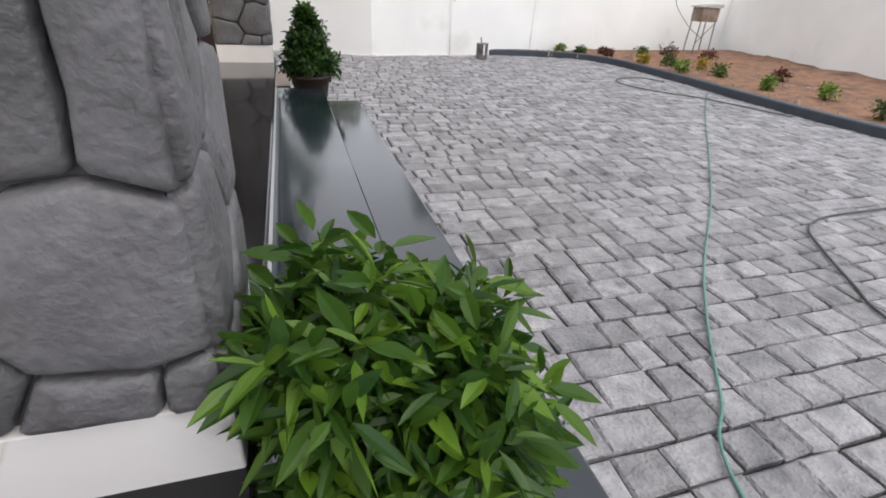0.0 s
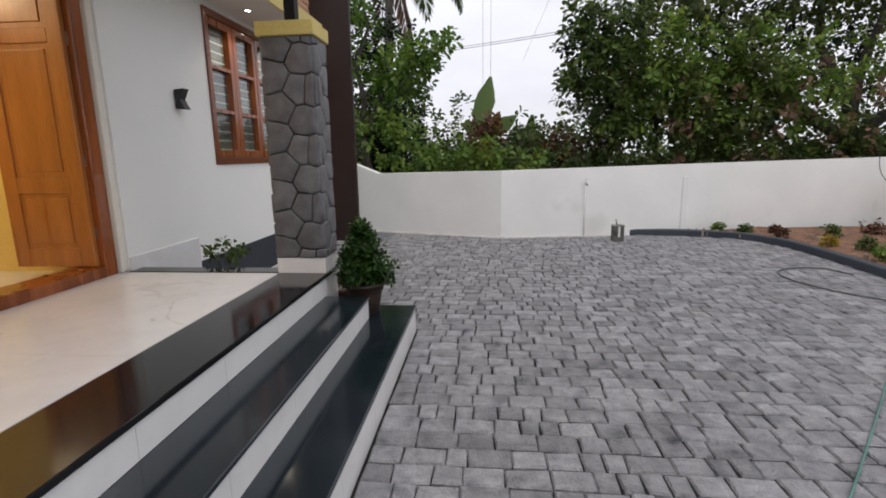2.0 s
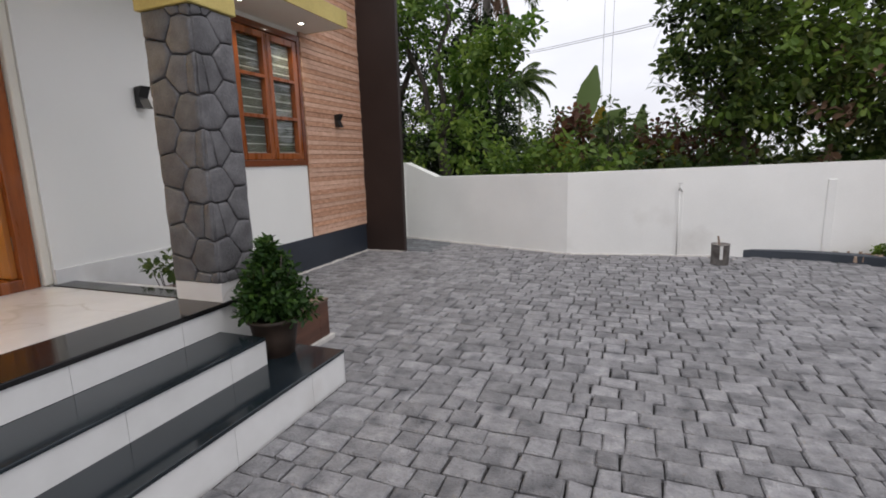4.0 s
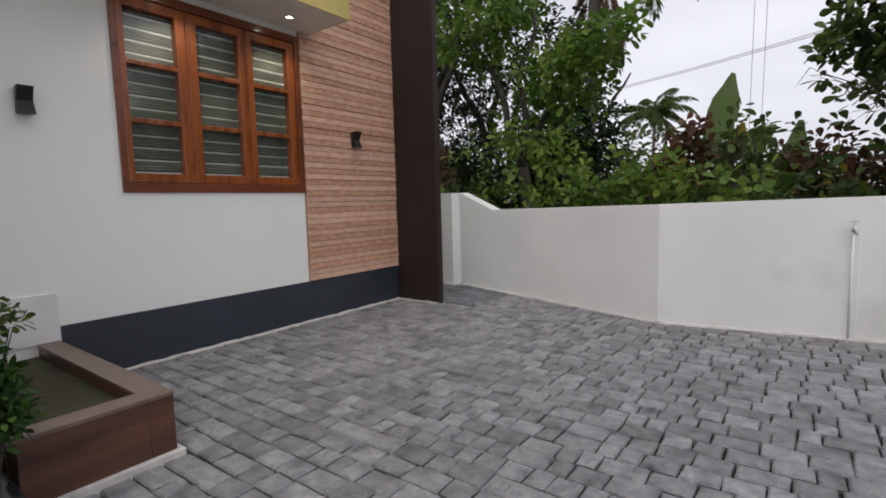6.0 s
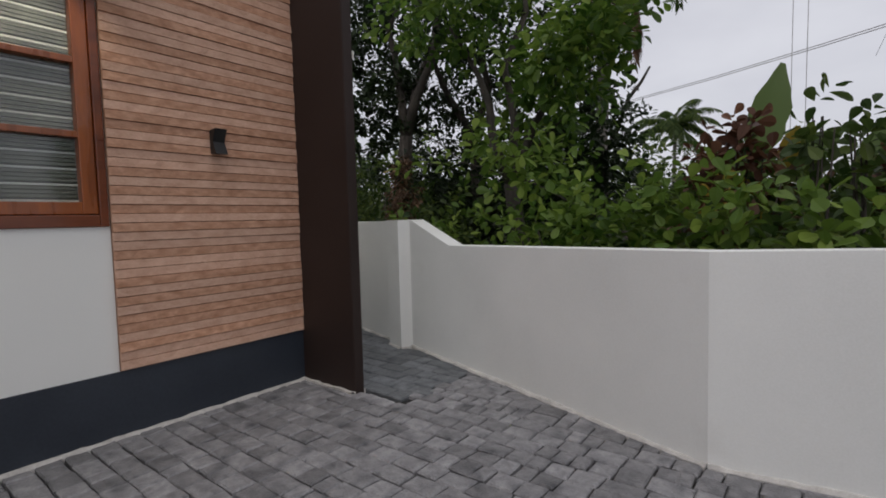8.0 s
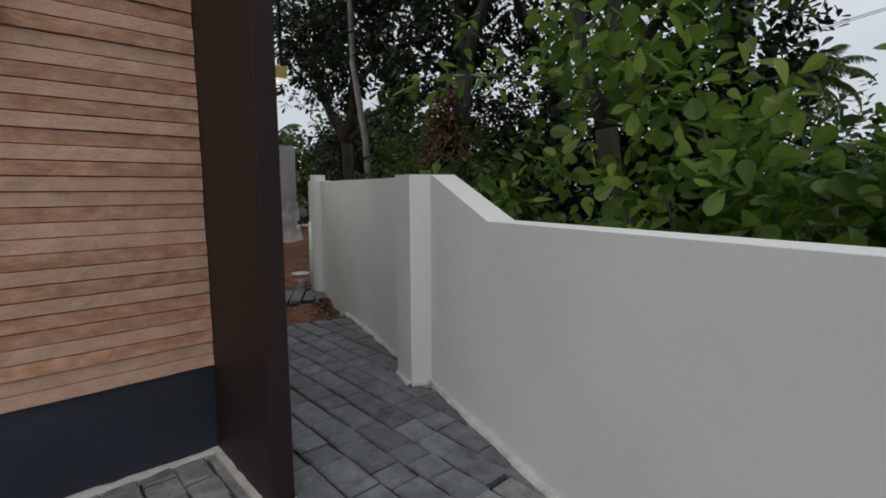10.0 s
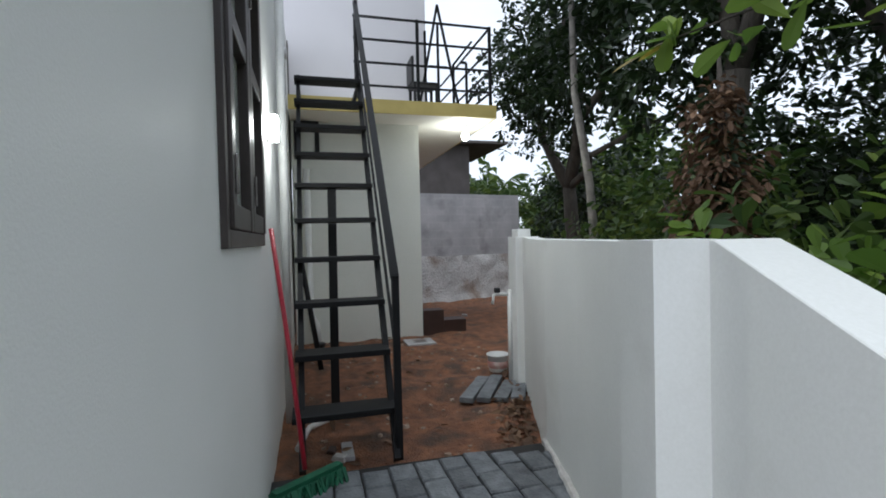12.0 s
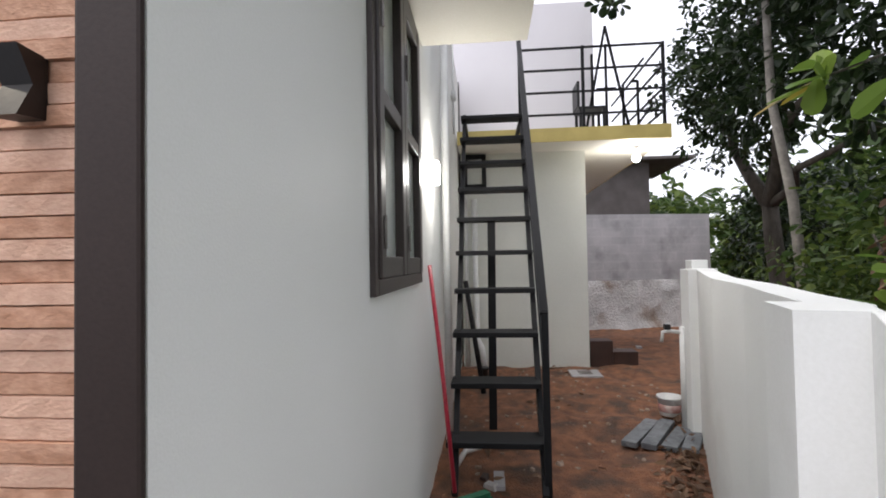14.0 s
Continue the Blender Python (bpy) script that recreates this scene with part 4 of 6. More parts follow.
add_lathe(bm, [(0.0995, 0.045), (0.1055, 0.05), (0.112, 0.115), (0.108, 0.12)], 24, cap=False)
part("band", bm, faded_red, pot2, "faded red printed band")
for i in range(4):
    sl = thing("loose_slab", "loose blue-grey paving slab lying on soil", "paving slab", "loose slabs", "", (-5.60 + 0.045 * i, 14.12 + 0.150 * i, -0.105))
    sl.rotation_euler = (0, radians(random.uniform(-2, 2)), radians(-29 + random.uniform(-3, 3)))
    solid("slab", paver_dark, sl, "", [(-0.80 + 0.1 * i, 0.0, 0, 0.128, 0, 0.05)], 0.006)



def rubble_piece(x, y, z, s, material, seed, name="brick_piece", label="broken piece of brick lying on the ground"):
    """One broken lump with uneven faces."""
    rnd_ = random.Random(seed)
    bm = bmesh.new()
    for v in add_box(bm, -s, s, -s * 0.6, s * 0.6, 0, s * 0.7):
        v.co += Vector((rnd_.uniform(-1, 1), rnd_.uniform(-1, 1), rnd_.uniform(-0.4, 0.4))) * s * 0.25
    bmesh.ops.bevel(bm, geom=list(bm.edges), offset=s * 0.1, segments=1, affect="EDGES")
    o = part(name, bm, material)
    o.matrix_world = pose(x, y, z, 0, 0, rnd_.uniform(0, 180))
    return tagged(o, label, "debris", "broken pieces")


for k, (x, y, s, m) in enumerate(((-3.62, 12.66, 0.045, soil_stone), (-3.38, 12.64, 0.05, mortar_white), (-3.30, 12.69, 0.035, soil_stone), (-4.75, 13.0, 0.05, mortar_white), (-4.9, 12.95, 0.04, block_brown))):
    rubble_piece(x, y, 0.0 if x > -4.4 else -0.105, s, m, k)
for k, (x, y, s) in enumerate(((-9.6, 14.95, 0.07), (-10.0, 15.3, 0.09), (-10.3, 15.7, 0.08), (-9.9, 14.7, 0.06))):
    rubble_piece(x, y, -0.13, s, soil_stone if k % 2 else concrete, 20 + k)
fitting = thing("pipe_trap", "black plastic pipe trap at the foot of the wall", "pipe fitting", "", "", (-7.9, 12.93, -0.13))
bm = bmesh.new()
add_lathe(bm, [(0.055, 0.0), (0.06, 0.02), (0.06, 0.16), (0.07, 0.165), (0.07, 0.20), (0.05, 0.205), (0.0, 0.2)], 18)
part("body", bm, black_plastic, fitting)
plank = thing("wood_offcut", "short pale wooden offcut on the soil", "offcut")
solid("board", concrete, plank, "", [(-4.98, -4.72, 13.02, 13.10, -0.11, -0.075)], 0.004)

# ---- rear boundary and neighbour ----
bm = bmesh.new()
add_prism(bm, [(-17.0, 14.0), (-18.25, 20.45), (-18.5, 20.4), (-17.25, 13.95)], 0.72, 2.96)
nb = part("wall_neighbour", bm, concrete)
tagged(nb, "weathered grey block wall behind the yard", "wall", "", "structure")
rub_v, rub_f = [], []
for i in range(41):
    for j in range(13):
        s, z = i / 40, -0.9 + 1.7 * j / 12
        d = 0.09 * noise.noise((s * 22, z * 3.2, 1)) + 0.07 * noise.noise((s * 60, z * 8, 5)) + (0.42 - 0.35 * (j / 12)) + 0.5 * max(0, 0.25 - j / 12)
        rub_v.append((-17.0 - 1.25 * s + d, 14.0 + 6.45 * s, z))
for i in range(40):
    for j in range(12):
        a = i * 13 + j
        rub_f.append((a, a + 13, a + 14, a + 1))
tagged(mesh_from("wall_rubble", rub_v, rub_f, rubble, None, "", True), "whitewashed rubble footing of the grey wall", "wall", "", "structure")
shed = thing("shed", "unplastered dark block shed behind the grey wall", "shed", "", "structure")
bm = bmesh.new()
add_prism(bm, [(-19.5, 14.0), (-19.5, 18.95), (-23, 18.95), (-23, 14.0)], -0.5, 5.02)
part("wall", bm, block_dark, shed)
bm = bmesh.new()
add_prism(bm, [(-19.0, 13.5), (-19.0, 20.4), (-23.5, 20.4), (-23.5, 13.5)], 5.03, 5.13)
part("roof", bm, block_dark, shed, "thin dark roof sheet")

# ---- flower bed, kerb ----
KERB = [(2.75, 13.13), (3.3, 13.12), (4.0, 13.0), (4.55, 12.7), (4.85, 12.2), (4.93, 11.5), (4.88, 10.2), (4.78, 8.8), (4.75, 7.6), (4.9, 5.5), (5.1, 2.0), (5.2, -6.0)]


def smooth_line(pts, n):
    """Catmull-Rom points through pts."""
    out = []
    p = [Vector(v) for v in ([pts[0]] + list(pts) + [pts[-1]])]
    for i in range(1, len(p) - 2):
        for k in range(n):
            t = k / n
            a, b, c, d = p[i - 1], p[i], p[i + 1], p[i + 2]
            out.append(0.5 * ((2 * b) + (c - a) * t + (2 * a - 5 * b + 4 * c - d) * t * t + (3 * b - a - 3 * c + d) * t ** 3))
    out.append(p[-2])
    return out


kl = smooth_line(KERB, 6)
bm = bmesh.new()
rows = []
for i, p in enumerate(kl):
    d = (kl[min(i + 1, len(kl) - 1)] - kl[max(i - 1, 0)]).normalized()
    nrm = Vector((-d.y, d.x))
    prof = [(0.0, -0.3), (0.0, 0.092), (0.012, 0.104), (0.11, 0.104), (0.12, 0.09), (0.12, -0.3)]
    rows.append([bm.verts.new((p.x + nrm.x * u, p.y + nrm.y * u, z)) for u, z in prof])
for a, b in zip(rows, rows[1:]):
    for k in range(6):
        bm.faces.new((a[k], a[(k + 1) % 6], b[(k + 1) % 6], b[k]))
tagged(part("kerb", bm, kerb_paint), "dark navy painted kerb round the flower bed", "kerb", "", "structure")
bv, bf = [], []
for i, p in enumerate(kl):
    for j in range(14):
        s = j / 13
        ex = 7.1 + (p.y - 1.0) * 0.153 if p.y > -6 else 6.0
        ey = p.y + (13.6 - p.y) * max(0.0, 1 - i / 22) * 0.9 if p.y > 10 else p.y
        q = Vector((p.x + 0.06, p.y)).lerp(Vector((max(ex, p.x + 0.5), ey)), s)
        bv.append((q.x, q.y, 0.060 + 0.05 * noise.noise((q.x * 2, q.y * 2, 0)) + 0.025 * noise.noise((q.x * 9, q.y * 9, 4)) + 0.07 * s))
for i in range(len(kl) - 1):
    for j in range(13):
        a = i * 14 + j
        bf.append((a, a + 1, a + 15, a + 14))
tagged(mesh_from("bed_soil", bv, bf, bed_soil, None, "", True), "orange-brown soil of the flower bed", "soil", "", "structure")

# ---- foliage helpers ----
def leaf_mesh(name, org, way, L, W, material, parent, rng, fold=0.18, broad=0.72, droop=0.0, label="", kind=""):
    """Many folded leaves, from arrays of origins and directions."""
    n = len(org)
    way = way / np.linalg.norm(way, axis=1)[:, None]
    ref = np.array([0, 0, 1.0]) + rng.normal(0, 0.55, (n, 3))
    side = np.cross(way, ref)
    side /= np.linalg.norm(side, axis=1)[:, None] + 1e-9
    up = np.cross(side, way)
    L, W = L[:, None], W[:, None]
    def at(s, w, h):
        return org + way * L * s + side * W * w + up * (W * h) - np.array([0, 0, 1.0]) * (droop * L * s * s)
    prof = ((0.20, 0.40), (0.48, 0.84), (0.73, 1.0), (0.93, 0.62)) if broad > 0.6 else ((0.22, 0.78), (0.50, 1.0), (0.78, 0.58))
    v = np.stack([at(0, 0, 0)] + [at(s, w, fold * w) for s, w in prof] + [at(1, 0, 0.0)] + [at(s, -w, fold * w) for s, w in prof[::-1]], 1).reshape(-1, 3)
    h = len(prof) + 1
    b = (np.arange(n) * 2 * h)[:, None]
    f = np.concatenate([b + np.arange(h + 1), b + np.array([0] + list(range(h, 2 * h)))], 0)
    o = mesh_from(name, v.tolist(), f.tolist(), material, parent, label)
    return tagged(o, "", "", "", kind)


def foliage(name, clumps, material, parent, seed, L=0.15, W=0.042, per=9, twig=0.22, broad=0.72, droop=0.12, shell=0.45, label="", kind=""):
    """Leafy twigs scattered in ellipsoids (cx, cy, cz, rx, ry, rz, twigs)."""
    rng = np.random.default_rng(seed)
    O, D = [], []
    for cx, cy, cz, rx, ry, rz, nt in clumps:
        u = rng.normal(size=(nt, 3))
        u /= np.linalg.norm(u, axis=1)[:, None]
        r = rng.uniform(0, 1, nt) ** shell
        lump = 1 + 0.28 * np.sin(u[:, 0] * 5 + seed) * np.cos(u[:, 2] * 6 + seed) + 0.15 * np.sin(u[:, 1] * 11)
        pos = np.array([cx, cy, cz]) + u * (r * lump)[:, None] * np.array([rx, ry, rz])
        out = u + np.array([0, 0, 0.5]) + rng.normal(0, 0.45, (nt, 3))
        out /= np.linalg.norm(out, axis=1)[:, None]
        for k in range(per):
            ang = k * 2.4 + rng.uniform(0, 0.8, nt)
            a = np.cross(out, np.array([0.3, 0.9, 0.2]))
            a /= np.linalg.norm(a, axis=1)[:, None]
            b = np.cross(out, a)
            rad = a * np.cos(ang)[:, None] + b * np.sin(ang)[:, None]
            O.append(pos + out * (twig * (k / per - 0.3)) + rad * 0.012)
            D.append(out * (0.35 + 0.5 * k / per) + rad + np.array([0, 0, -0.1]))
    O, D = np.concatenate(O), np.concatenate(D)
    n = len(O)
    s = rng.uniform(0.65, 1.2, n)
    return leaf_mesh(name, O, D, L * s, W * s * rng.uniform(0.85, 1.15, n), material, parent, rng, broad=broad, droop=droop, label=label, kind=kind)


def limbs(bm, base, tips, r0, rnd):
    """Tapered trunk and limbs from base towards tips."""
    base = Vector(base)
    for tip, r in tips:
        tip = Vector(tip)
        pts = []
        for k in range(6):
            s = k / 5
            p = base.lerp(tip, s) + Vector((rnd.uniform(-1, 1), rnd.uniform(-1, 1), 0)) * 0.12 * math.sin(s * math.pi) * (tip - base).length * 0.4
            p.z += 0.12 * math.sin(s * math.pi) * (tip - base).length * 0.5
            pts.append(p)
        add_tube(bm, pts, [max(r * (1 - 0.75 * k / 5), 0.006) for k in range(6)], 8)


def tree(name, base, fork, tips, r0, label, bark_m, crowns, seed, category="tree", **kw):
    t = thing(name, label, category)
    rnd = random.Random(seed)
    bm = bmesh.new()
    b, f = Vector(base), Vector(fork)
    mids = [b.lerp(f, k / 4) + Vector((rnd.uniform(-0.06, 0.06), rnd.uniform(-0.06, 0.06), 0)) for k in range(5)]
    mids[0], mids[-1] = b, f
    add_tube(bm, mids, [r0 * (1.15 - 0.4 * k / 4) for k in range(5)], 10)
    limbs(bm, f, tips, r0, rnd)
    part("trunk", bm, bark_m, t)
    for k, (clumps, m, opt) in enumerate(crowns):
        o = dict(kw)
        o.update(opt)
        foliage("crown", clumps, m, t, seed * 7 + k, **o)
    return t


# cashew tree left of the gap
tree("cashew_tree", (-2.3, 16.6, -0.4), (-2.7, 16.5, 1.9), [((-1.6, 16.3, 3.6), 0.08), ((-3.9, 16.6, 4.6), 0.09), ((-2.6, 16.8, 5.8), 0.08), ((-1.0, 15.9, 3.2), 0.016)], 0.15,
     "spreading cashew tree with broad light green leaves", bark,
     [([(-2.6, 17.3, 2.6, 1.2, 0.5, 0.9, 60), (-2.3, 16.0, 1.8, 1.0, 0.6, 0.5, 18), (-1.6, 16.0, 3.3, 0.9, 0.7, 0.65, 70), (-0.9, 16.0, 3.9, 0.7, 0.5, 0.35, 40), (-3.4, 16.4, 4.4, 1.3, 1.1, 0.9, 95), (-3.1, 16.9, 5.6, 1.1, 1.0, 0.9, 100)], leaf_fresh, {}),
      ([(-2.8, 17.1, 2.9, 1.1, 0.5, 0.8, 32), (-2.1, 15.6, 1.9, 1.0, 0.5, 0.6, 15), (-1.4, 15.8, 3.5, 0.9, 0.6, 0.6, 45), (-3.5, 15.9, 4.6, 1.2, 0.9, 0.8, 45)], leaf_light, {})], 3, L=0.17, W=0.047, per=8, twig=0.26)
# dark trees behind it
tree("dark_tree", (-5.4, 16.9, -0.4), (-5.3, 17.0, 3.0), [((-4.0, 17.6, 6.2), 0.1), ((-6.4, 17.8, 6.5), 0.1), ((-5.2, 18.5, 7.4), 0.1)], 0.17,
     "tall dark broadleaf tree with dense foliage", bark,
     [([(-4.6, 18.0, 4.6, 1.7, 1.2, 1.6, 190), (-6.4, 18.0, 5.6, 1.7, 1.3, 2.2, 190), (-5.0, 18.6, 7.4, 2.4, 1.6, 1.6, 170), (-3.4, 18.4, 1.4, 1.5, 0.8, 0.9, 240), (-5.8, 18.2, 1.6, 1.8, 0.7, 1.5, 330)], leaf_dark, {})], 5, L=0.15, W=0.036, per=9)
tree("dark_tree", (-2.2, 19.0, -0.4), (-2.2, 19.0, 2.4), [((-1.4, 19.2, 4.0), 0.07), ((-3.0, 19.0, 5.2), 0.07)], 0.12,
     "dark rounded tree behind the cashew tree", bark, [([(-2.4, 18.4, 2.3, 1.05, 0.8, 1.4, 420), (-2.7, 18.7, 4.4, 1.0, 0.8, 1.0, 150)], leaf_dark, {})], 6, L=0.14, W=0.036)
# right-hand tree mass
# leaf_dark clumps paint the crown's shaded depth; the leaf_light share also paints haze
tree("cashew_tree", (8.6, 17.0, -0.4), (8.9, 16.8, 1.6), [((5.0, 15.8, 3.4), 0.16), ((12.0, 16.2, 3.6), 0.16), ((7.4, 17.0, 6.4), 0.14), ((10.0, 17.6, 6.6), 0.14), ((3.0, 15.4, 3.2), 0.08)], 0.32,
     "wide old cashew tree with crooked limbs above the wall", bark,
     [([(3.6, 15.6, 2.6, 1.3, 1.0, 1.5, 330), (5.6, 15.6, 2.6, 1.4, 1.0, 1.6, 340), (5.0, 16.6, 4.9, 2.0, 1.4, 1.3, 320), (7.8, 16.4, 5.4, 2.2, 1.4, 1.4, 400), (11.0, 15.8, 3.2, 2.0, 1.2, 1.5, 300), (14.0, 15.6, 2.8, 2.0, 1.2, 1.7, 260), (11.4, 16.6, 5.6, 2.4, 1.4, 1.4, 400), (9.0, 19.0, 3.0, 4.5, 0.9, 2.4, 520), (8.6, 15.7, 1.5, 1.6, 0.5, 0.8, 170), (12.0, 15.6, 1.5, 2.0, 0.5, 0.9, 200), (15.5, 16.2, 2.0, 1.8, 0.7, 1.6, 200)], leaf_olive, {}),
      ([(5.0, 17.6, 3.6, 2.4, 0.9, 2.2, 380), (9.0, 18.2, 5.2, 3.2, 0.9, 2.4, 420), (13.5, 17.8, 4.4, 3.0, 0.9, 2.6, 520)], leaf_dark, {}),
      ([(4.0, 15.0, 3.0, 1.5, 0.7, 1.2, 140), (6.4, 15.2, 2.8, 2.0, 0.7, 1.4, 170), (10.6, 15.0, 3.6, 2.2, 0.7, 1.3, 180)], leaf_light, {}),
      ([(5.4, 14.9, 1.9, 3.0, 0.5, 0.9, 30), (9.5, 15.0, 2.6, 2.5, 0.5, 1.2, 26)], leaf_dry, {})], 8, L=0.155, W=0.044, per=9, twig=0.26)
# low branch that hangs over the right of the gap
# the leaf_dark clump paints shade inside the upper crown
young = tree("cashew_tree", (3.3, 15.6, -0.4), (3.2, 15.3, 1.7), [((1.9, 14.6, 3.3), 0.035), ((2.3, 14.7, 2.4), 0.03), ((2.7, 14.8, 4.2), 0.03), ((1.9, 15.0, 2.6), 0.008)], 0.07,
     "young cashew tree with bare twigs and loose leaves", bark, [([(2.55, 14.75, 3.65, 0.75, 0.5, 0.8, 130), (2.2, 14.6, 2.75, 0.45, 0.4, 0.35, 22), (3.0, 14.9, 2.3, 0.8, 0.5, 0.9, 95)], leaf_mid, {}), ([(2.6, 14.9, 3.5, 0.75, 0.4, 0.9, 90)], leaf_dark, {})], 9, L=0.14, W=0.042, per=8)


def shrub(name, clumps, material, seed, label, extra=None, **kw):
    t = thing(name, label, "shrub")
    bm = bmesh.new()
    rnd = random.Random(seed)
    for c in clumps:
        for k in range(5):
            a = Vector((c[0] + rnd.uniform(-0.2, 0.2), c[1], -0.4))
            b = Vector((c[0] + rnd.uniform(-0.8, 0.8) * c[3], c[1] + rnd.uniform(-0.5, 0.5) * c[4], c[2] + c[5] * rnd.uniform(0.2, 0.8)))
            add_tube(bm, [a, a.lerp(b, 0.5) + Vector((rnd.uniform(-0.1, 0.1), 0, 0.05)), b], [0.02, 0.014, 0.006], 6)
    tagged(part("stem", bm, bark, t), "", "", "", "stuff")
    foliage("leaves", clumps, material, t, seed, **kw)
    if extra:
        foliage("leaves", extra[0], extra[1], t, seed + 1, **kw)
    return t


shrub("shrub", [(-1.9, 14.7, 0.70, 0.8, 0.5, 0.60, 40), (-0.6, 14.4, 0.80, 0.9, 0.5, 0.62, 110)], leaf_fresh, 21, "broad-leaved green shrub behind the wall", ([(-0.4, 14.1, 1.2, 0.8, 0.25, 0.55, 60), (-1.5, 14.3, 1.15, 0.6, 0.3, 0.4, 16), (0.3, 14.2, 1.5, 0.6, 0.25, 0.3, 18)], leaf_light), L=0.13, W=0.038, per=8, twig=0.22)
shrub("shrub", [(0.7, 14.3, 0.75, 0.8, 0.5, 0.65, 100), (1.8, 14.5, 0.8, 0.8, 0.5, 0.7, 100)], leaf_mid, 23, "broad-leaved green shrub behind the wall", ([(0.9, 14.0, 1.2, 0.8, 0.3, 0.6, 35)], leaf_light), L=0.15, W=0.048, per=8, twig=0.24)
shrub("shrub", [(0.35, 15.6, 1.85, 0.40, 0.3, 0.42, 38), (0.2, 15.3, 1.15, 0.3, 0.3, 0.3, 14)], leaf_red, 25, "red-brown leaved shrub behind the wall", ([(0.3, 15.9, 1.25, 0.9, 0.4, 0.65, 110), (-0.8, 16.4, 1.0, 0.8, 0.4, 0.6, 60)], leaf_mid), L=0.16, W=0.046, per=8)
shrub("shrub", [(2.1, 15.9, 1.55, 0.6, 0.4, 0.55, 75), (3.0, 16.2, 1.3, 0.6, 0.4, 0.7, 55)], leaf_red, 27, "brownish shrub with thin twigs", ([(1.4, 16.0, 1.3, 0.6, 0.4, 0.8, 95), (2.4, 16.3, 1.0, 0.7, 0.4, 0.6, 50)], leaf_mid), L=0.14, W=0.04, per=8)
shrub("shrub", [(1.04, 14.83, 2.0, 0.09, 0.1, 0.33, 6), (1.27, 14.85, 1.9, 0.2, 0.15, 0.26, 6), (1.1, 14.85, 1.5, 0.25, 0.2, 0.35, 9)], leaf_mid, 29, "upright sapling with paddle-shaped leaves", L=0.15, W=0.045, per=8)
shrub("shrub", [(-3.4, 15.3, 1.0, 0.9, 0.6, 0.8, 100), (-5.0, 16.4, 1.2, 1.2, 0.7, 0.9, 190), (-6.8, 17.2, 1.3, 1.3, 0.7, 1.0, 220)], leaf_mid, 31, "tangled green undergrowth beyond the side wall", ([(-3.2, 14.9, 1.2, 0.5, 0.3, 0.25, 14), (-4.4, 15.6, 1.0, 0.6, 0.3, 0.3, 12)], leaf_light), L=0.13, W=0.034, per=9)

# dry creeper on a stump
creeper = thing("dry_creeper", "brown dried creeper hanging on a dead trunk", "creeper")
bm = bmesh.new()
add_tube(bm, [(-3.75, 15.2, -0.4), (-3.80, 15.25, 1.0), (-3.75, 15.25, 1.8), (-3.8, 15.27, 2.5)], [0.05, 0.045, 0.035, 0.01], 10)
part("trunk", bm, bark, creeper)
foliage("dry_leaves", [(-3.76, 15.17, 1.55, 0.23, 0.18, 0.48, 150), (-3.78, 15.2, 2.05, 0.14, 0.14, 0.30, 60)], leaf_dry, creeper, 33, L=0.062, W=0.017, per=8, twig=0.10, droop=0.6)
foliage("green_leaves", [(-3.76, 15.25, 1.6, 0.24, 0.2, 0.6, 60)], leaf_dark, creeper, 34, L=0.07, W=0.02, per=8, twig=0.12, droop=0.4, label="dark green vine leaves")

# trees beyond the side passage
tree("dark_tree", (-10.2, 18.2, -0.4), (-10.3, 18.0, 2.4), [((-8.0, 17.4, 4.6), 0.13), ((-12.4, 17.8, 5.0), 0.13), ((-10.0, 18.0, 7.0), 0.14), ((-7.0, 17.6, 3.0), 0.08)], 0.17,
     "large dark jackfruit tree with dense small leaves", bark,
     [([(-9.2, 17.6, 4.4, 2.0, 1.1, 1.3, 340), (-11.4, 17.8, 5.0, 1.6, 1.1, 1.6, 360), (-7.2, 17.4, 5.2, 1.7, 1.1, 1.6, 210), (-9.4, 18.0, 7.0, 3.4, 1.6, 1.5, 320), (-6.2, 17.2, 3.6, 1.3, 0.8, 1.1, 150), (-12.0, 19.5, 2.2, 2.6, 0.9, 1.6, 330)], leaf_dark, {}),
      ([(-9.0, 20.4, 2.0, 4.5, 0.8, 2.0, 420)], leaf_mid, {})], 11, L=0.16, W=0.042, per=9)
tree("dark_tree", (-4.6, 18.6, -0.4), (-4.7, 18.5, 2.6), [((-3.4, 17.4, 5.4), 0.1), ((-5.8, 17.6, 5.6), 0.1)], 0.16, "dark tree with arching limbs", bark,
     [([(-4.6, 17.0, 6.2, 2.0, 1.3, 1.2, 130), (-6.4, 19.6, 4.4, 2.6, 0.9, 2.2, 240), (-3.4, 19.8, 1.4, 2.4, 0.8, 1.1, 300), (-4.2, 20.2, 4.2, 2.6, 0.8, 1.8, 110), (-7.4, 20.8, 2.2, 2.6, 0.8, 1.6, 420)], leaf_dark, {}), ([(-5.2, 21.0, 2.0, 3.4, 0.7, 1.5, 420), (-1.4, 20.6, 1.6, 2.0, 0.6, 1.0, 160)], leaf_mid, {})], 13, L=0.15, W=0.04, per=9)
thin = thing("thin_tree", "slender pale-barked tree trunk", "tree")
bm = bmesh.new()
add_tube(bm, [(-7.95, 17.15, -0.4), (-7.98, 17.1, 1.0), (-8.0, 17.02, 2.2), (-8.12, 16.86, 3.6), (-8.1, 16.8, 5.6)], [0.075, 0.07, 0.062, 0.055, 0.04], 10)
part("trunk", bm, pale_bark, thin)
foliage("crown", [(-8.1, 16.6, 5.9, 1.0, 0.8, 0.7, 90)], leaf_dark, thin, 35, L=0.14, W=0.04)

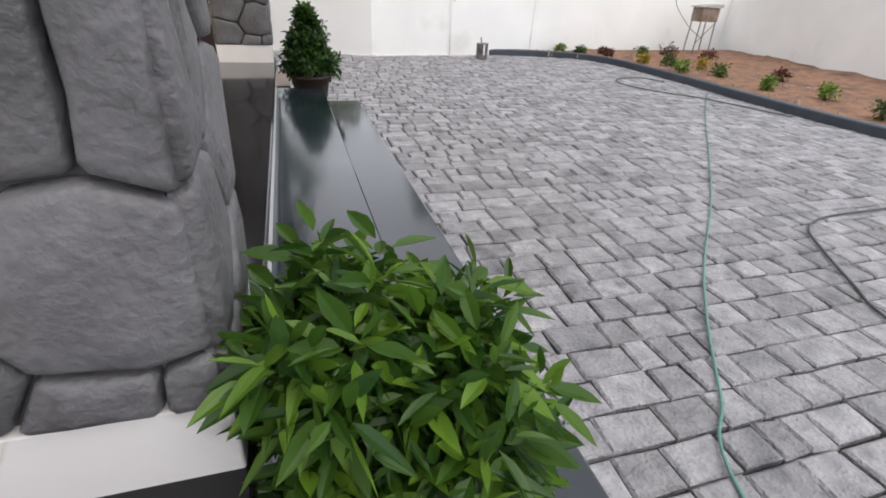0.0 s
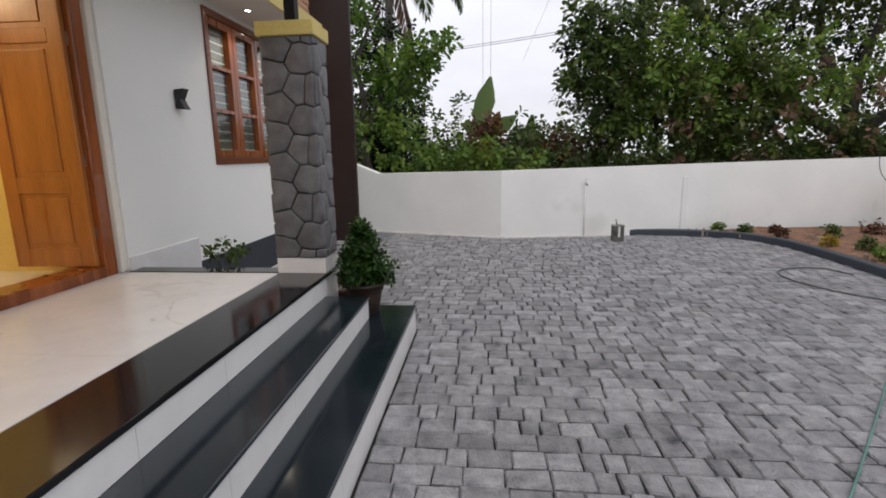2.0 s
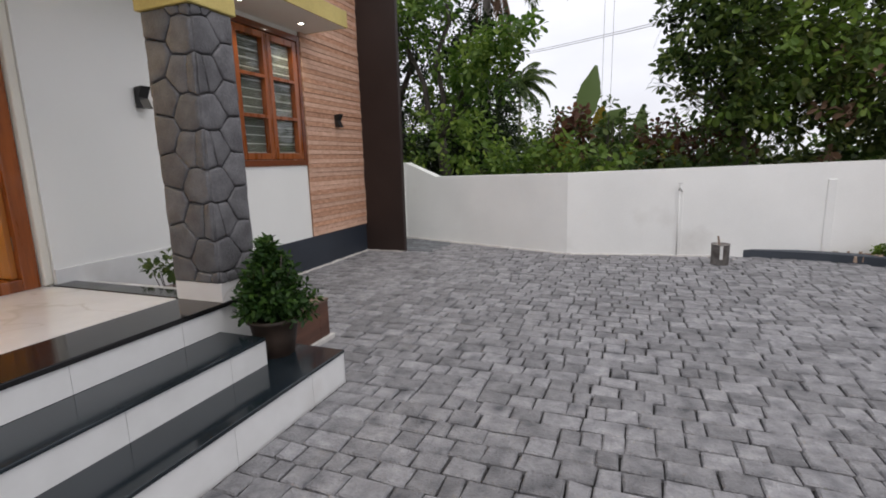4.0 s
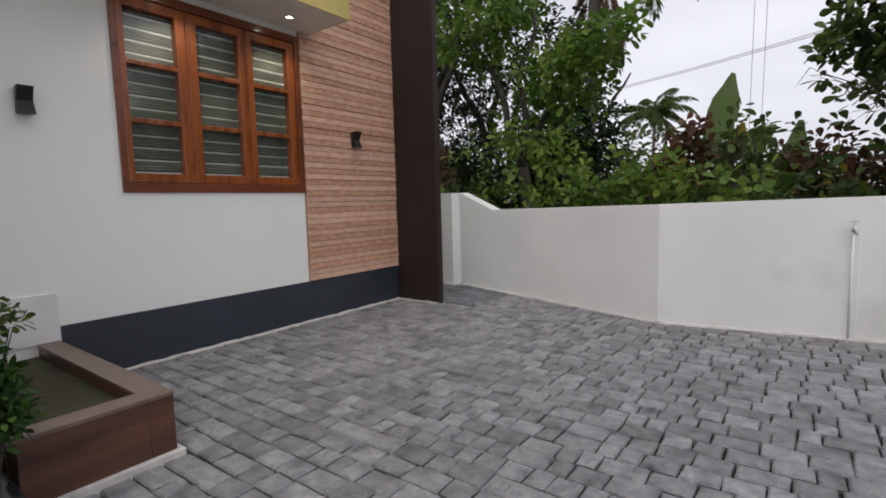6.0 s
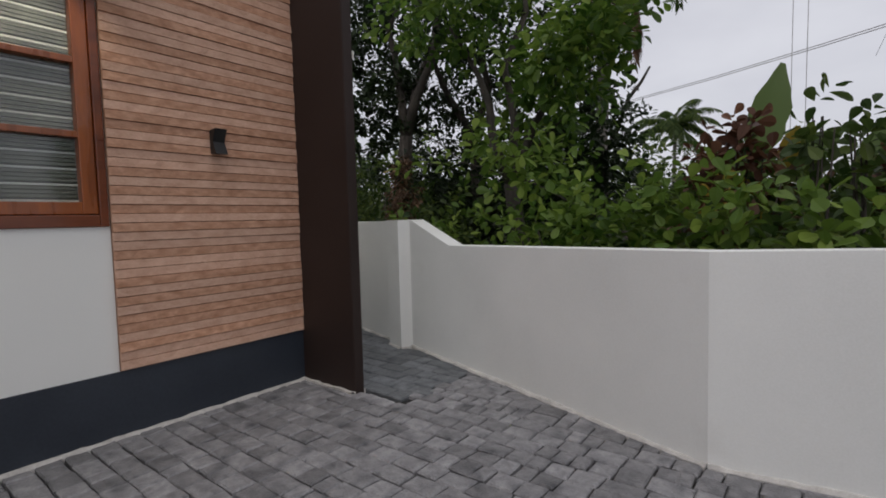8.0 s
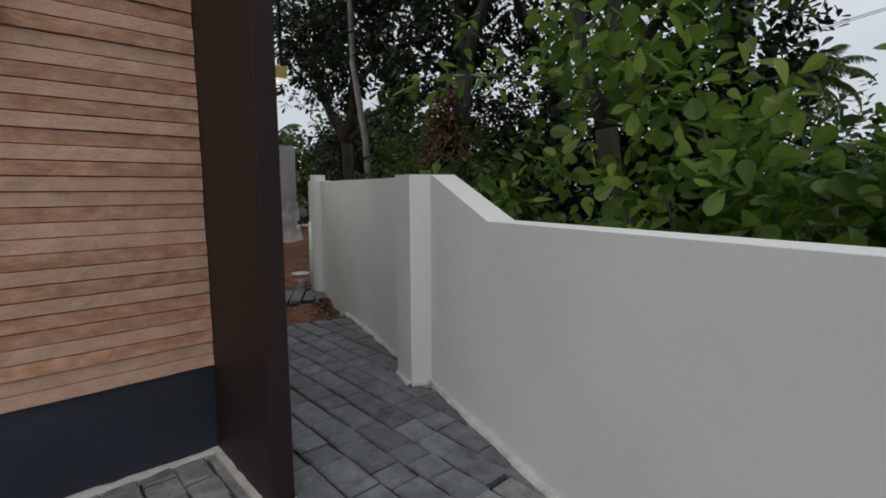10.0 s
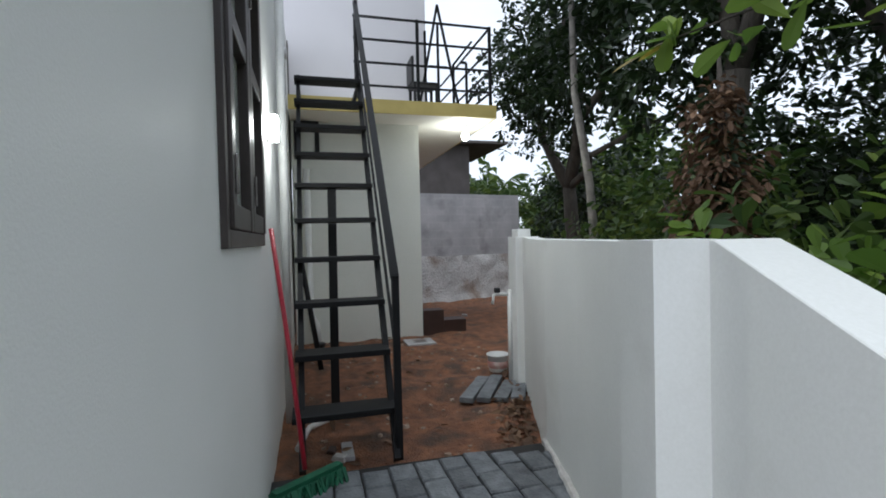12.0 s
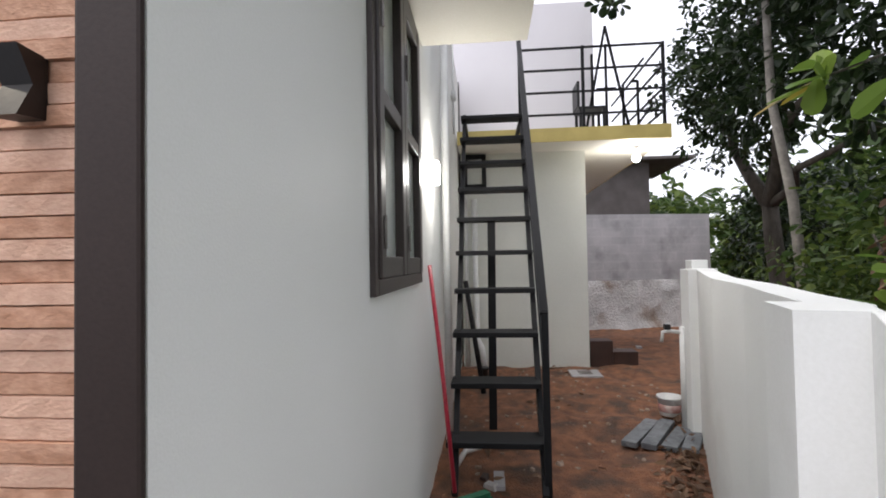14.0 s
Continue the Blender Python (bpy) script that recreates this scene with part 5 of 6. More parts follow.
# branch with big light leaves over the side wall
branch = thing("cashew_branch", "cashew branch with large light green leaves over wall", "branch")
bm = bmesh.new()
BR = [Vector(v) for v in ((-0.6, 15.3, 1.2), (-1.4, 14.75, 1.75), (-1.95, 14.25, 1.98), (-2.32, 14.0, 1.98), (-2.56, 13.86, 1.955))]
add_tube(bm, BR, [0.012, 0.008, 0.005, 0.004, 0.003], 8)
add_tube(bm, [(-0.6, 15.3, -0.4), (-0.55, 15.35, 0.5), (-0.6, 15.3, 1.2)], [0.05, 0.04, 0.03], 8)
add_tube(bm, [(-1.95, 14.25, 1.98), (-2.12, 14.12, 2.15), (-2.25, 14.0, 2.27)], [0.01, 0.007, 0.004], 6)
part("stem", bm, bark, branch)
rngb = np.random.default_rng(4)
O, D = [], []
for ctr, cnt, spread in ((BR[4], 9, 0.03), (BR[3].lerp(BR[4], 0.45), 7, 0.09), (BR[3], 11, 0.11), (BR[3].lerp(BR[2], 0.5), 12, 0.12), (BR[2], 14, 0.16), (Vector((-2.25, 14.0, 2.27)), 8, 0.06), (BR[1], 14, 0.25)):
    for k in range(cnt):
        O.append(np.array(ctr) + rngb.normal(0, spread, 3) * 0.6)
        D.append(np.array([-0.15, -0.35, 0.08]) + rngb.normal(0, 0.8, 3))
O, D = np.array(O), np.array(D)
leaf_mesh("leaves", O, D, rngb.uniform(0.08, 0.14, len(O)), rngb.uniform(0.021, 0.031, len(O)), leaf_light, branch, rngb, droop=0.15)
leaf_mesh("yellow_leaves", np.array([[-2.57, 13.85, 1.955], [-2.55, 13.86, 1.95]]), np.array([[-0.6, -0.4, -0.25], [-0.3, -0.5, -0.3]]), np.array([0.17, 0.11]), np.array([0.024, 0.02]), leaf_yellow, branch, rngb, label="yellowing leaves")
foliage("leaves", [(-1.45, 14.25, 2.15, 0.40, 0.20, 0.18, 14), (-1.2, 14.5, 1.8, 0.45, 0.2, 0.2, 12)], leaf_light, branch, 36, L=0.135, W=0.04, per=6, twig=0.2)
twigs = thing("drooping_twig", "dark leafy twig hanging from above", "branch")
bm = bmesh.new()
TW = [Vector(v) for v in ((-8.1, 17.0, 6.0), (-8.0, 15.8, 6.2), (-7.9, 15.0, 5.7), (-7.85, 14.75, 4.9))]
add_tube(bm, TW, [0.03, 0.018, 0.010, 0.005], 6)
part("stem", bm, bark, twigs)
foliage("leaves", [(-7.85, 14.75, 5.0, 0.3, 0.22, 0.25, 8), (-7.9, 14.6, 5.6, 0.5, 0.5, 0.35, 20), (-8.0, 15.3, 6.0, 0.6, 0.5, 0.4, 24)], leaf_dark, twigs, 37, L=0.15, W=0.045, per=7)


# ---- palms, banana ----
def palm(name, base, crown, nf, flen, seed, label, material=leaf_mid, dead=0):
    p = thing(name, label, "palm")
    rnd = random.Random(seed)
    rng = np.random.default_rng(seed)
    bm = bmesh.new()
    b, c = Vector(base), Vector(crown)
    add_tube(bm, [b.lerp(c, k / 5) + Vector((0.25 * math.sin(k * 0.6), 0, 0)) * (k / 5) * (1 - k / 5) for k in range(6)], [0.2, 0.16, 0.14, 0.13, 0.12, 0.12], 10)
    part("trunk", bm, pale_bark, p)
    for i in range(nf + dead):
        az = i * 2.4 + rnd.uniform(-0.2, 0.2)
        el = radians(rnd.uniform(-5, 88)) if i < nf else radians(-70)
        h = Vector((math.cos(az), math.sin(az), 0))
        pts = []
        q, e = c.copy(), el
        for k in range(13):
            pts.append(q.copy())
            q += (h * math.cos(e) + Vector((0, 0, math.sin(e)))) * flen / 12
            e -= radians(9.5) if i < nf else radians(1.5)
        bm = bmesh.new()
        add_tube(bm, pts, [0.03 * (1 - k / 14) for k in range(13)], 5)
        fr = part("frond", bm, leaf_banana if i < nf else leaf_dry, p)
        O, D = [], []
        for k in range(1, 13):
            for s in (-1, 1):
                for j in range(4):
                    pos = pts[k - 1].lerp(pts[k], j / 4)
                    t = (pts[k] - pts[k - 1]).normalized()
                    sd = t.cross(Vector((0, 0, 1))).normalized() * s
                    O.append(pos)
                    D.append(sd + t * 0.55 + Vector((0, 0, -0.35 - rnd.random() * 0.3)))
        O, D = np.array(O), np.array(D)
        ll = np.full(len(O), flen * 0.2) * np.repeat(np.sin(np.linspace(0.5, 2.9, 12)), 8)
        leaf_mesh("leaf_blade", O, D, ll, np.full(len(O), 0.03 * flen / 3), material if i < nf else leaf_dry, fr, rng, broad=0.4, droop=0.35, kind="stuff")
    return p


palm("coconut_palm", (-7.6, 47, -0.5), (-7.3, 47, 7.2), 20, 3.6, 41, "distant coconut palm against the sky", leaf_mid)
palm("coconut_palm", (-3.0, 20.6, -0.5), (-2.6, 20.4, 7.6), 13, 3.4, 43, "coconut palm with drooping old fronds", leaf_mid, 2)
palm("coconut_palm", (-30, 24.6, -0.5), (-29.5, 24.4, 3.4), 14, 3.4, 45, "low coconut palm far off", leaf_mid)
ban = thing("banana_plant", "banana plant with one tall upright leaf", "banana plant")
bm = bmesh.new()
add_tube(bm, [(0.5, 19.8, -0.4), (0.5, 19.8, 1.2), (0.45, 19.8, 2.2)], [0.13, 0.11, 0.07], 10)
part("stem", bm, leaf_banana, ban)


def blade(parent, root, tip, width, lean, material, label=""):
    """One broad leaf with a midrib."""
    root, tip = Vector(root), Vector(tip)
    d = tip - root
    sd = d.cross(Vector(lean)).normalized()
    nn = sd.cross(d).normalized()
    vs, fs = [], []
    for k in range(13):
        s = k / 12
        w = width * min(1, s * 4.5) * (1 - max(0, s - 0.62) / 0.38 * 0.86)
        p = root + d * s - nn * 0.18 * s * s * d.length * 0.4
        for u in (-1, 0, 1):
            vs.append(p + sd * u * w / 2 * (1 + 0.05 * math.sin(k * 2.3 + u)) + nn * abs(u) * width * 0.16)
    for k in range(12):
        for u in (0, 1):
            a = k * 3 + u
            fs.append((a, a + 1, a + 4, a + 3))
    return mesh_from("leaf", [tuple(v) for v in vs], fs, material, parent, label, True)


blade(ban, (0.10, 19.75, 2.25), (0.52, 19.7, 3.75), 0.62, (0.3, 1, 0.1), leaf_banana)
blade(ban, (0.5, 19.8, 2.0), (1.3, 19.6, 2.6), 0.5, (0, 1, 0.6), leaf_banana)
blade(ban, (0.5, 19.8, 2.0), (0.75, 19.4, 2.7), 0.4, (0.6, 1, 0.2), leaf_yellow, "yellowing torn leaf")
blade(ban, (0.5, 19.8, 2.0), (-0.4, 19.6, 2.4), 0.45, (0, 1, 0.5), leaf_banana)
blade(ban, (1.4, 18.9, 0.5), (1.7, 18.8, 2.55), 0.6, (0.2, 1, 0.1), leaf_banana)

# bare tangled twigs under the young cashew crown
rt = random.Random(12)
bm = bmesh.new()
for k in range(11):
    a = Vector((3.2, 15.28, 1.75))
    b = Vector((rt.uniform(1.75, 2.75), 14.95 + rt.uniform(-0.2, 0.2), rt.uniform(1.55, 2.75)))
    m = a.lerp(b, 0.5) + Vector((rt.uniform(-0.1, 0.1), 0, rt.uniform(-0.05, 0.18)))
    add_tube(bm, [a, m, b], [0.009, 0.006, 0.003], 5)
    for q in range(6):
        p = m.lerp(b, q / 5)
        add_tube(bm, [p, p + Vector((rt.uniform(-0.3, 0.05), rt.uniform(-0.1, 0.1), rt.uniform(-0.22, 0.18)))], [0.004, 0.0015], 4)
tagged(part("bare_twig", bm, bark, young), "", "", "", "stuff")

# ---- distant woods ----
shrub("shrub", [(0.5, 15.4, 1.45, 0.7, 0.3, 0.4, 9), (1.9, 15.3, 1.2, 0.8, 0.3, 0.4, 8)], leaf_yellow, 39, "thin shrub with yellowing leaves behind the wall", ([(0.7, 15.4, 1.55, 0.7, 0.3, 0.35, 12)], leaf_dry), L=0.14, W=0.042, per=6)
far = foliage("far_woods", [(-34 + 4.6 * i, 44 + 9 * math.sin(i * 1.7), 1.2 + 1.1 * math.sin(i * 2.3), 4.0, 2.5, 3.0 + 0.8 * math.cos(i), 170) for i in range(22)] + [(-46 + 3 * (i % 3), 12 + 4 * i, 2.0, 3.0, 3.5, 3.4, 170) for i in range(9)] + [(-22, 24.5, 2.2, 3.5, 1.6, 2.4, 420), (-15.5, 23.0, 2.4, 3.0, 1.2, 2.3, 420), (-26, 21.5, 2.6, 2.5, 1.6, 2.2, 260)], leaf_mid, None, 51, L=0.42, W=0.13, per=7, twig=0.6)
tagged(far, "distant green woods beyond the plot", "woods", "", "stuff")
near_woods = foliage("undergrowth", [(-16 + 2.6 * i, 22 + 2.2 * math.sin(i * 1.9), 0.9, 1.8, 1.2, 1.3 + 0.5 * math.sin(i * 2.1), 110) for i in range(14)] + [(1.0 + 2.0 * i, 15.4 + 0.4 * math.sin(i), 0.7, 1.2, 0.6, 0.9, 130) for i in range(8)], leaf_mid, None, 53, L=0.2, W=0.055, per=8, twig=0.3)
tagged(near_woods, "dense green undergrowth behind the wall", "undergrowth", "", "stuff")

# ---- potted plants ----
def pot(parent, x, y, z, r, h):
    bm = bmesh.new()
    add_lathe(bm, [(r * 0.72, 0), (r * 0.86, h * 0.5), (r * 0.97, h * 0.9), (r * 1.06, h * 0.9), (r * 1.06, h), (r * 0.95, h), (r * 0.9, h * 0.85), (0.0, h * 0.84)], 28, (x, y, z))
    part("pot", bm, terracotta, parent, "brown clay pot")


p1 = thing("potted_shrub", "cone-shaped green shrub in a brown clay pot", "potted plant", "potted plants")
pot(p1, -0.61, 8.045, 0.2125, 0.155, 0.245)
bm = bmesh.new()
for k in range(14):
    a = k * 2.4
    b = Vector((-0.61 + 0.13 * math.cos(a), 8.045 + 0.13 * math.sin(a), 0.60 + 0.02 * k))
    add_tube(bm, [(-0.61, 8.045, 0.40), (-0.61 + 0.05 * math.cos(a), 8.045 + 0.05 * math.sin(a), 0.52), b], [0.012, 0.008, 0.004], 6)
tagged(part("stem", bm, bark, p1), "", "", "", "stuff")
foliage("leaves", [(-0.61, 8.045, 0.57, 0.19, 0.19, 0.13, 240), (-0.61, 8.045, 0.69, 0.15, 0.15, 0.12, 170), (-0.61, 8.045, 0.80, 0.085, 0.085, 0.10, 80), (-0.61, 8.045, 0.89, 0.035, 0.035, 0.05, 20), (-0.54, 8.125, 0.52, 0.17, 0.16, 0.07, 60)], leaf_conifer, p1, 61, L=0.048, W=0.012, per=9, twig=0.06, broad=0.55, droop=0.05)
p2 = thing("potted_shrub", "bushy plant with long glossy leaves in a clay pot", "potted plant", "potted plants")
pot(p2, -0.66, 4.42, 0.2125, 0.15, 0.24)
bm = bmesh.new()
for k in range(12):
    a = k * 2.4
    add_tube(bm, [(-0.66, 4.42, 0.40), (-0.68 + 0.14 * math.cos(a), 4.38 + 0.12 * math.sin(a), 0.60)], [0.01, 0.005], 6)
tagged(part("stem", bm, bark, p2), "", "", "", "stuff")
foliage("leaves", [(-0.70, 4.385, 0.60, 0.17, 0.16, 0.165, 170), (-0.575, 4.33, 0.56, 0.12, 0.12, 0.14, 75), (-0.765, 4.47, 0.61, 0.085, 0.10, 0.13, 44)], leaf_bush, p2, 63, L=0.072, W=0.0108, per=11, twig=0.08, broad=0.55, droop=0.25)
p3 = thing("small_plant", "small sparse plant growing in the planter box", "plant")
bm = bmesh.new()
for k in range(6):
    add_tube(bm, [(-1.95, 8.42, 0.24), (-1.95 + 0.1 * math.cos(k), 8.42 + 0.1 * math.sin(k), 0.58)], [0.006, 0.003], 5)
tagged(part("stem", bm, bark, p3), "", "", "", "stuff")
foliage("leaves", [(-1.95, 8.42, 0.62, 0.18, 0.14, 0.10, 16)], leaf_mid, p3, 65, L=0.07, W=0.018, per=7, twig=0.08)

# ---- flower bed plants ----
rnd = random.Random(12)
for i, (x, y, m, s, lab) in enumerate([
        (4.40, 13.05, leaf_light, 0.10, "white-flowered seedling"), (5.2, 12.8, leaf_red, 0.13, "reddish bed seedling"), (5.9, 12.5, leaf_mid, 0.16, "green bed seedling"), (6.6, 12.6, leaf_red, 0.2, "tall reddish bed plant"),
        (5.55, 11.3, leaf_mid, 0.16, "green bed seedling"), (5.9, 10.9, leaf_yellow, 0.15, "yellow-green bedding plant"), (5.6, 10.2, leaf_mid, 0.15, "green bed seedling"), (5.5, 9.2, leaf_light, 0.15, "yellow-green bedding plant"),
        (5.7, 8.5, leaf_light, 0.15, "yellow-green bedding plant"), (6.9, 11.9, leaf_red, 0.18, "reddish bed seedling"), (5.4, 7.6, leaf_mid, 0.2, "green bed seedling"), (6.9, 8.2, leaf_light, 0.12, "purple-flowered bedding plant"), (6.4, 9.8, leaf_red, 0.14, "reddish bed seedling"), (5.35, 10.75, leaf_light, 0.15, "yellow-green bedding plant"), (5.25, 11.6, leaf_yellow, 0.14, "yellow-leaved bedding plant"), (5.45, 6.8, leaf_light, 0.15, "yellow-green bedding plant"), (5.1, 12.45, leaf_red, 0.12, "reddish bed seedling"), (4.8, 12.95, leaf_mid, 0.10, "white-flowered seedling"), (5.8, 7.3, leaf_mid, 0.18, "purple-flowered bedding plant"), (6.2, 6.3, leaf_light, 0.14, "yellow-green bedding plant")]):
    t = thing("bedding_plant", lab + " in orange soil", "plant", "flower bed plants")
    bm = bmesh.new()
    for k in range(4):
        add_tube(bm, [(x, y, 0.03), (x + 0.05 * math.cos(k * 1.7), y + 0.05 * math.sin(k * 1.7), 0.10 + 0.7 * s)], [0.005, 0.003], 5)
    tagged(part("stem", bm, bark, t), "", "", "", "stuff")
    foliage("leaves", [(x, y, 0.09 + s * 0.5, s * 0.75, s * 0.75, s * 0.55, 30)], m, t, 70 + i, L=0.055, W=0.016, per=7, twig=0.05)
    if "flower" in lab:
        foliage("flowers", [(x, y, 0.12 + 0.8 * s, s * 0.5, s * 0.5, s * 0.25, 6)], pvc if "white" in lab else glow_free, t, 90 + i, L=0.04, W=0.02, per=6, twig=0.03)

# ---- loose things in the yard ----
can = thing("paint_tin", "old dented paint tin with a brush inside", "tin", "", "", (2.56, 12.55, 0.0))
bm = bmesh.new()
add_lathe(bm, [(0.10, 0), (0.104, 0.01), (0.104, 0.25), (0.11, 0.255), (0.11, 0.265), (0.098, 0.265), (0.096, 0.03), (0.0, 0.025)], 24)
part("body", bm, tin, can)
bm = bmesh.new()
add_tube(bm, [(0.02, -0.03, 0.03), (-0.03, 0.02, 0.36)], [0.015, 0.012], 8)
part("brush", bm, rust, can)
solid("drip", pvc, can, "white paint drip", [(-0.02, 0.015, -0.110, -0.100, 0.08, 0.25)])
stand = thing("meter_box", "rusty metal box on a thin leg stand", "box", "", "", (7.62, 13.02, 0.1))
bm = bmesh.new()
add_box(bm, -0.21, 0.21, -0.15, 0.15, 0.62, 0.88, 0.008)
part("box", bm, rust, stand)
bm = bmesh.new()
add_prism(bm, [(-0.25, -0.18), (0.25, -0.18), (0.25, 0.18), (-0.25, 0.18)], 0.885, [0.905, 0.95, 0.95, 0.905])
part("lid", bm, cement_pot, stand, "pale sheet lid")
for a, b in ((-0.2, -0.13), (0.2, -0.13), (-0.2, 0.13), (0.2, 0.13)):
    bm = bmesh.new()
    add_bar(bm, (a * 0.9, b, 0.62), (a * 1.02, b * 1.05, -0.05), 0.018)
    part("leg", bm, tin, stand)
bm = bmesh.new()
add_bar(bm, (-0.2, -0.13, 0.2), (0.18, -0.13, 0.6), 0.012)
part("brace", bm, tin, stand)


def line_thing(name, pts, r, material, label, category, n=8):
    t = thing(name, label, category)
    bm = bmesh.new()
    add_tube(bm, smooth_line(pts, n), r, 6)
    part("tube", bm, material, t)


line_thing("garden_hose", [(0.05, 3.4, 0.012), (0.242, 4.375, 0.012), (0.46, 4.68, 0.012), (0.74, 5.05, 0.012), (1.08, 5.44, 0.012), (1.67, 6.04, 0.012), (2.39, 6.84, 0.012), (3.65, 8.28, 0.012), (4.66, 9.35, 0.012)], 0.0055, hose_green, "thin green hose lying across the pavers", "hose")
line_thing("garden_hose", [(1.3, 4.2, 0.012), (1.49, 4.88, 0.012), (1.60, 5.08, 0.012), (1.80, 5.40, 0.012), (1.97, 5.62, 0.012), (2.23, 5.73, 0.012), (2.75, 5.76, 0.012), (3.9, 5.8, 0.012)], 0.007, hose_dark, "dark hose lying on the pavers", "hose")
line_thing("garden_hose", [(4.6, 8.0, 0.012), (4.27, 9.04, 0.012), (3.97, 9.44, 0.012), (3.79, 9.92, 0.012), (3.85, 10.3, 0.012), (4.1, 10.5, 0.012), (4.47, 10.52, 0.012), (4.62, 10.2, 0.012)], 0.007, hose_dark, "dark hose curled beside the kerb", "hose")
for pts, r in (([(-40, 52, 9.0), (-8, 40, 8.1), (14, 26, 7.6)], 0.018), ([(-40, 52.6, 9.25), (-8, 40.6, 8.35), (14, 26.6, 7.85)], 0.018), ([(0.25, 27, 2.0), (0.22, 29, 14), (0.1, 33, 30)], 0.011), ([(0.58, 27, 2.0), (0.62, 29, 14), (0.62, 33, 30)], 0.011), ([(2.2, 30, 6.0), (4.5, 17, 11)], 0.006), ([(4.5, 20, 6.4), (12, 17.5, 7.6)], 0.01)):
    line_thing("overhead_cable", pts, r, concrete, "thin overhead cable against the sky", "cable", 6)
line_thing("wall_cable", [(7.2, 13.55, 1.36), (7.25, 13.5, 1.0), (7.45, 13.2, 0.6), (7.55, 12.9, 0.42)], 0.006, hose_dark, "thin cable running down from the wall", "cable")

# ---- litter on the soil ----
def soil_z(x, y):
    return -0.11 + 0.05 * noise.noise((x * 1.7, y * 1.7, 0)) + 0.03 * noise.noise((x * 6, y * 6, 3))


rng = np.random.default_rng(9)
n = 300
O = np.stack([rng.uniform(-6.2, -4.5, n), np.zeros(n), np.full(n, -0.07)], 1)
O[:, 1] = 14.35 - (O[:, 0] + 4.4) * 0.36 - np.abs(rng.normal(0, 0.13, n)) - 0.03
O[::5, 0] = rng.uniform(-9.0, -4.6, len(O[::5]))
O[::5, 1] = rng.uniform(12.9, 14.3, len(O[::5]))
O[:, 2] = [soil_z(a, b) + 0.012 for a, b, _ in O]
D = rng.normal(0, 1, (n, 3)) * np.array([1, 1, 0.25])
lit = leaf_mesh("fallen_leaves", O, D, rng.uniform(0.06, 0.11, n), rng.uniform(0.018, 0.028, n), leaf_dry, None, rng, kind="stuff")
tagged(lit, "dry brown fallen leaves along the wall", "leaves", "", "stuff")
sv, sf = [], []
rnd = random.Random(31)
for k in range(520):
    x, y, s = rnd.uniform(-9.5, -4.5), rnd.uniform(12.7, 15.2), 0.006 + 0.040 * rnd.random() ** 4
    hz = soil_z(x, y)
    b0 = len(sv)
    ring = [(math.cos(i * math.tau / 6), math.sin(i * math.tau / 6)) for i in range(6)]
    sv += [(x + s * u * rnd.uniform(0.7, 1.2), y + s * v * rnd.uniform(0.7, 1.2), hz - 0.03) for u, v in ring]
    sv += [(x + 0.6 * s * u, y + 0.6 * s * v, hz + s * rnd.uniform(0.1, 0.6)) for u, v in ring]
    sf += [(b0 + i, b0 + (i + 1) % 6, b0 + 6 + (i + 1) % 6, b0 + 6 + i) for i in range(6)] + [tuple(b0 + 6 + i for i in range(6))]
tagged(mesh_from("stones", sv, sf, soil_stone), "small dusty stones scattered on soil", "stones", "", "stuff")

bv2, bf2 = [], []
for k in range(260):
    p = kl[rnd.randrange(8, len(kl) - 8)]
    x, y, s = p.x + 0.15 + 1.5 * rnd.random() ** 1.4, p.y + rnd.uniform(-0.2, 0.2), 0.010 + 0.035 * rnd.random() ** 3
    b0 = len(bv2)
    ring = [(math.cos(i * math.tau / 6), math.sin(i * math.tau / 6)) for i in range(6)]
    bv2 += [(x + s * u * rnd.uniform(0.7, 1.2), y + s * v * rnd.uniform(0.7, 1.2), 0.03) for u, v in ring]
    bv2 += [(x + 0.6 * s * u, y + 0.6 * s * v, 0.085 + s * rnd.uniform(0.4, 1.0)) for u, v in ring]
    bf2 += [(b0 + i, b0 + (i + 1) % 6, b0 + 6 + (i + 1) % 6, b0 + 6 + i) for i in range(6)] + [tuple(b0 + 6 + i for i in range(6))]
tagged(mesh_from("stones", bv2, bf2, soil_stone), "small clods and stones on the flower bed", "stones", "", "stuff")

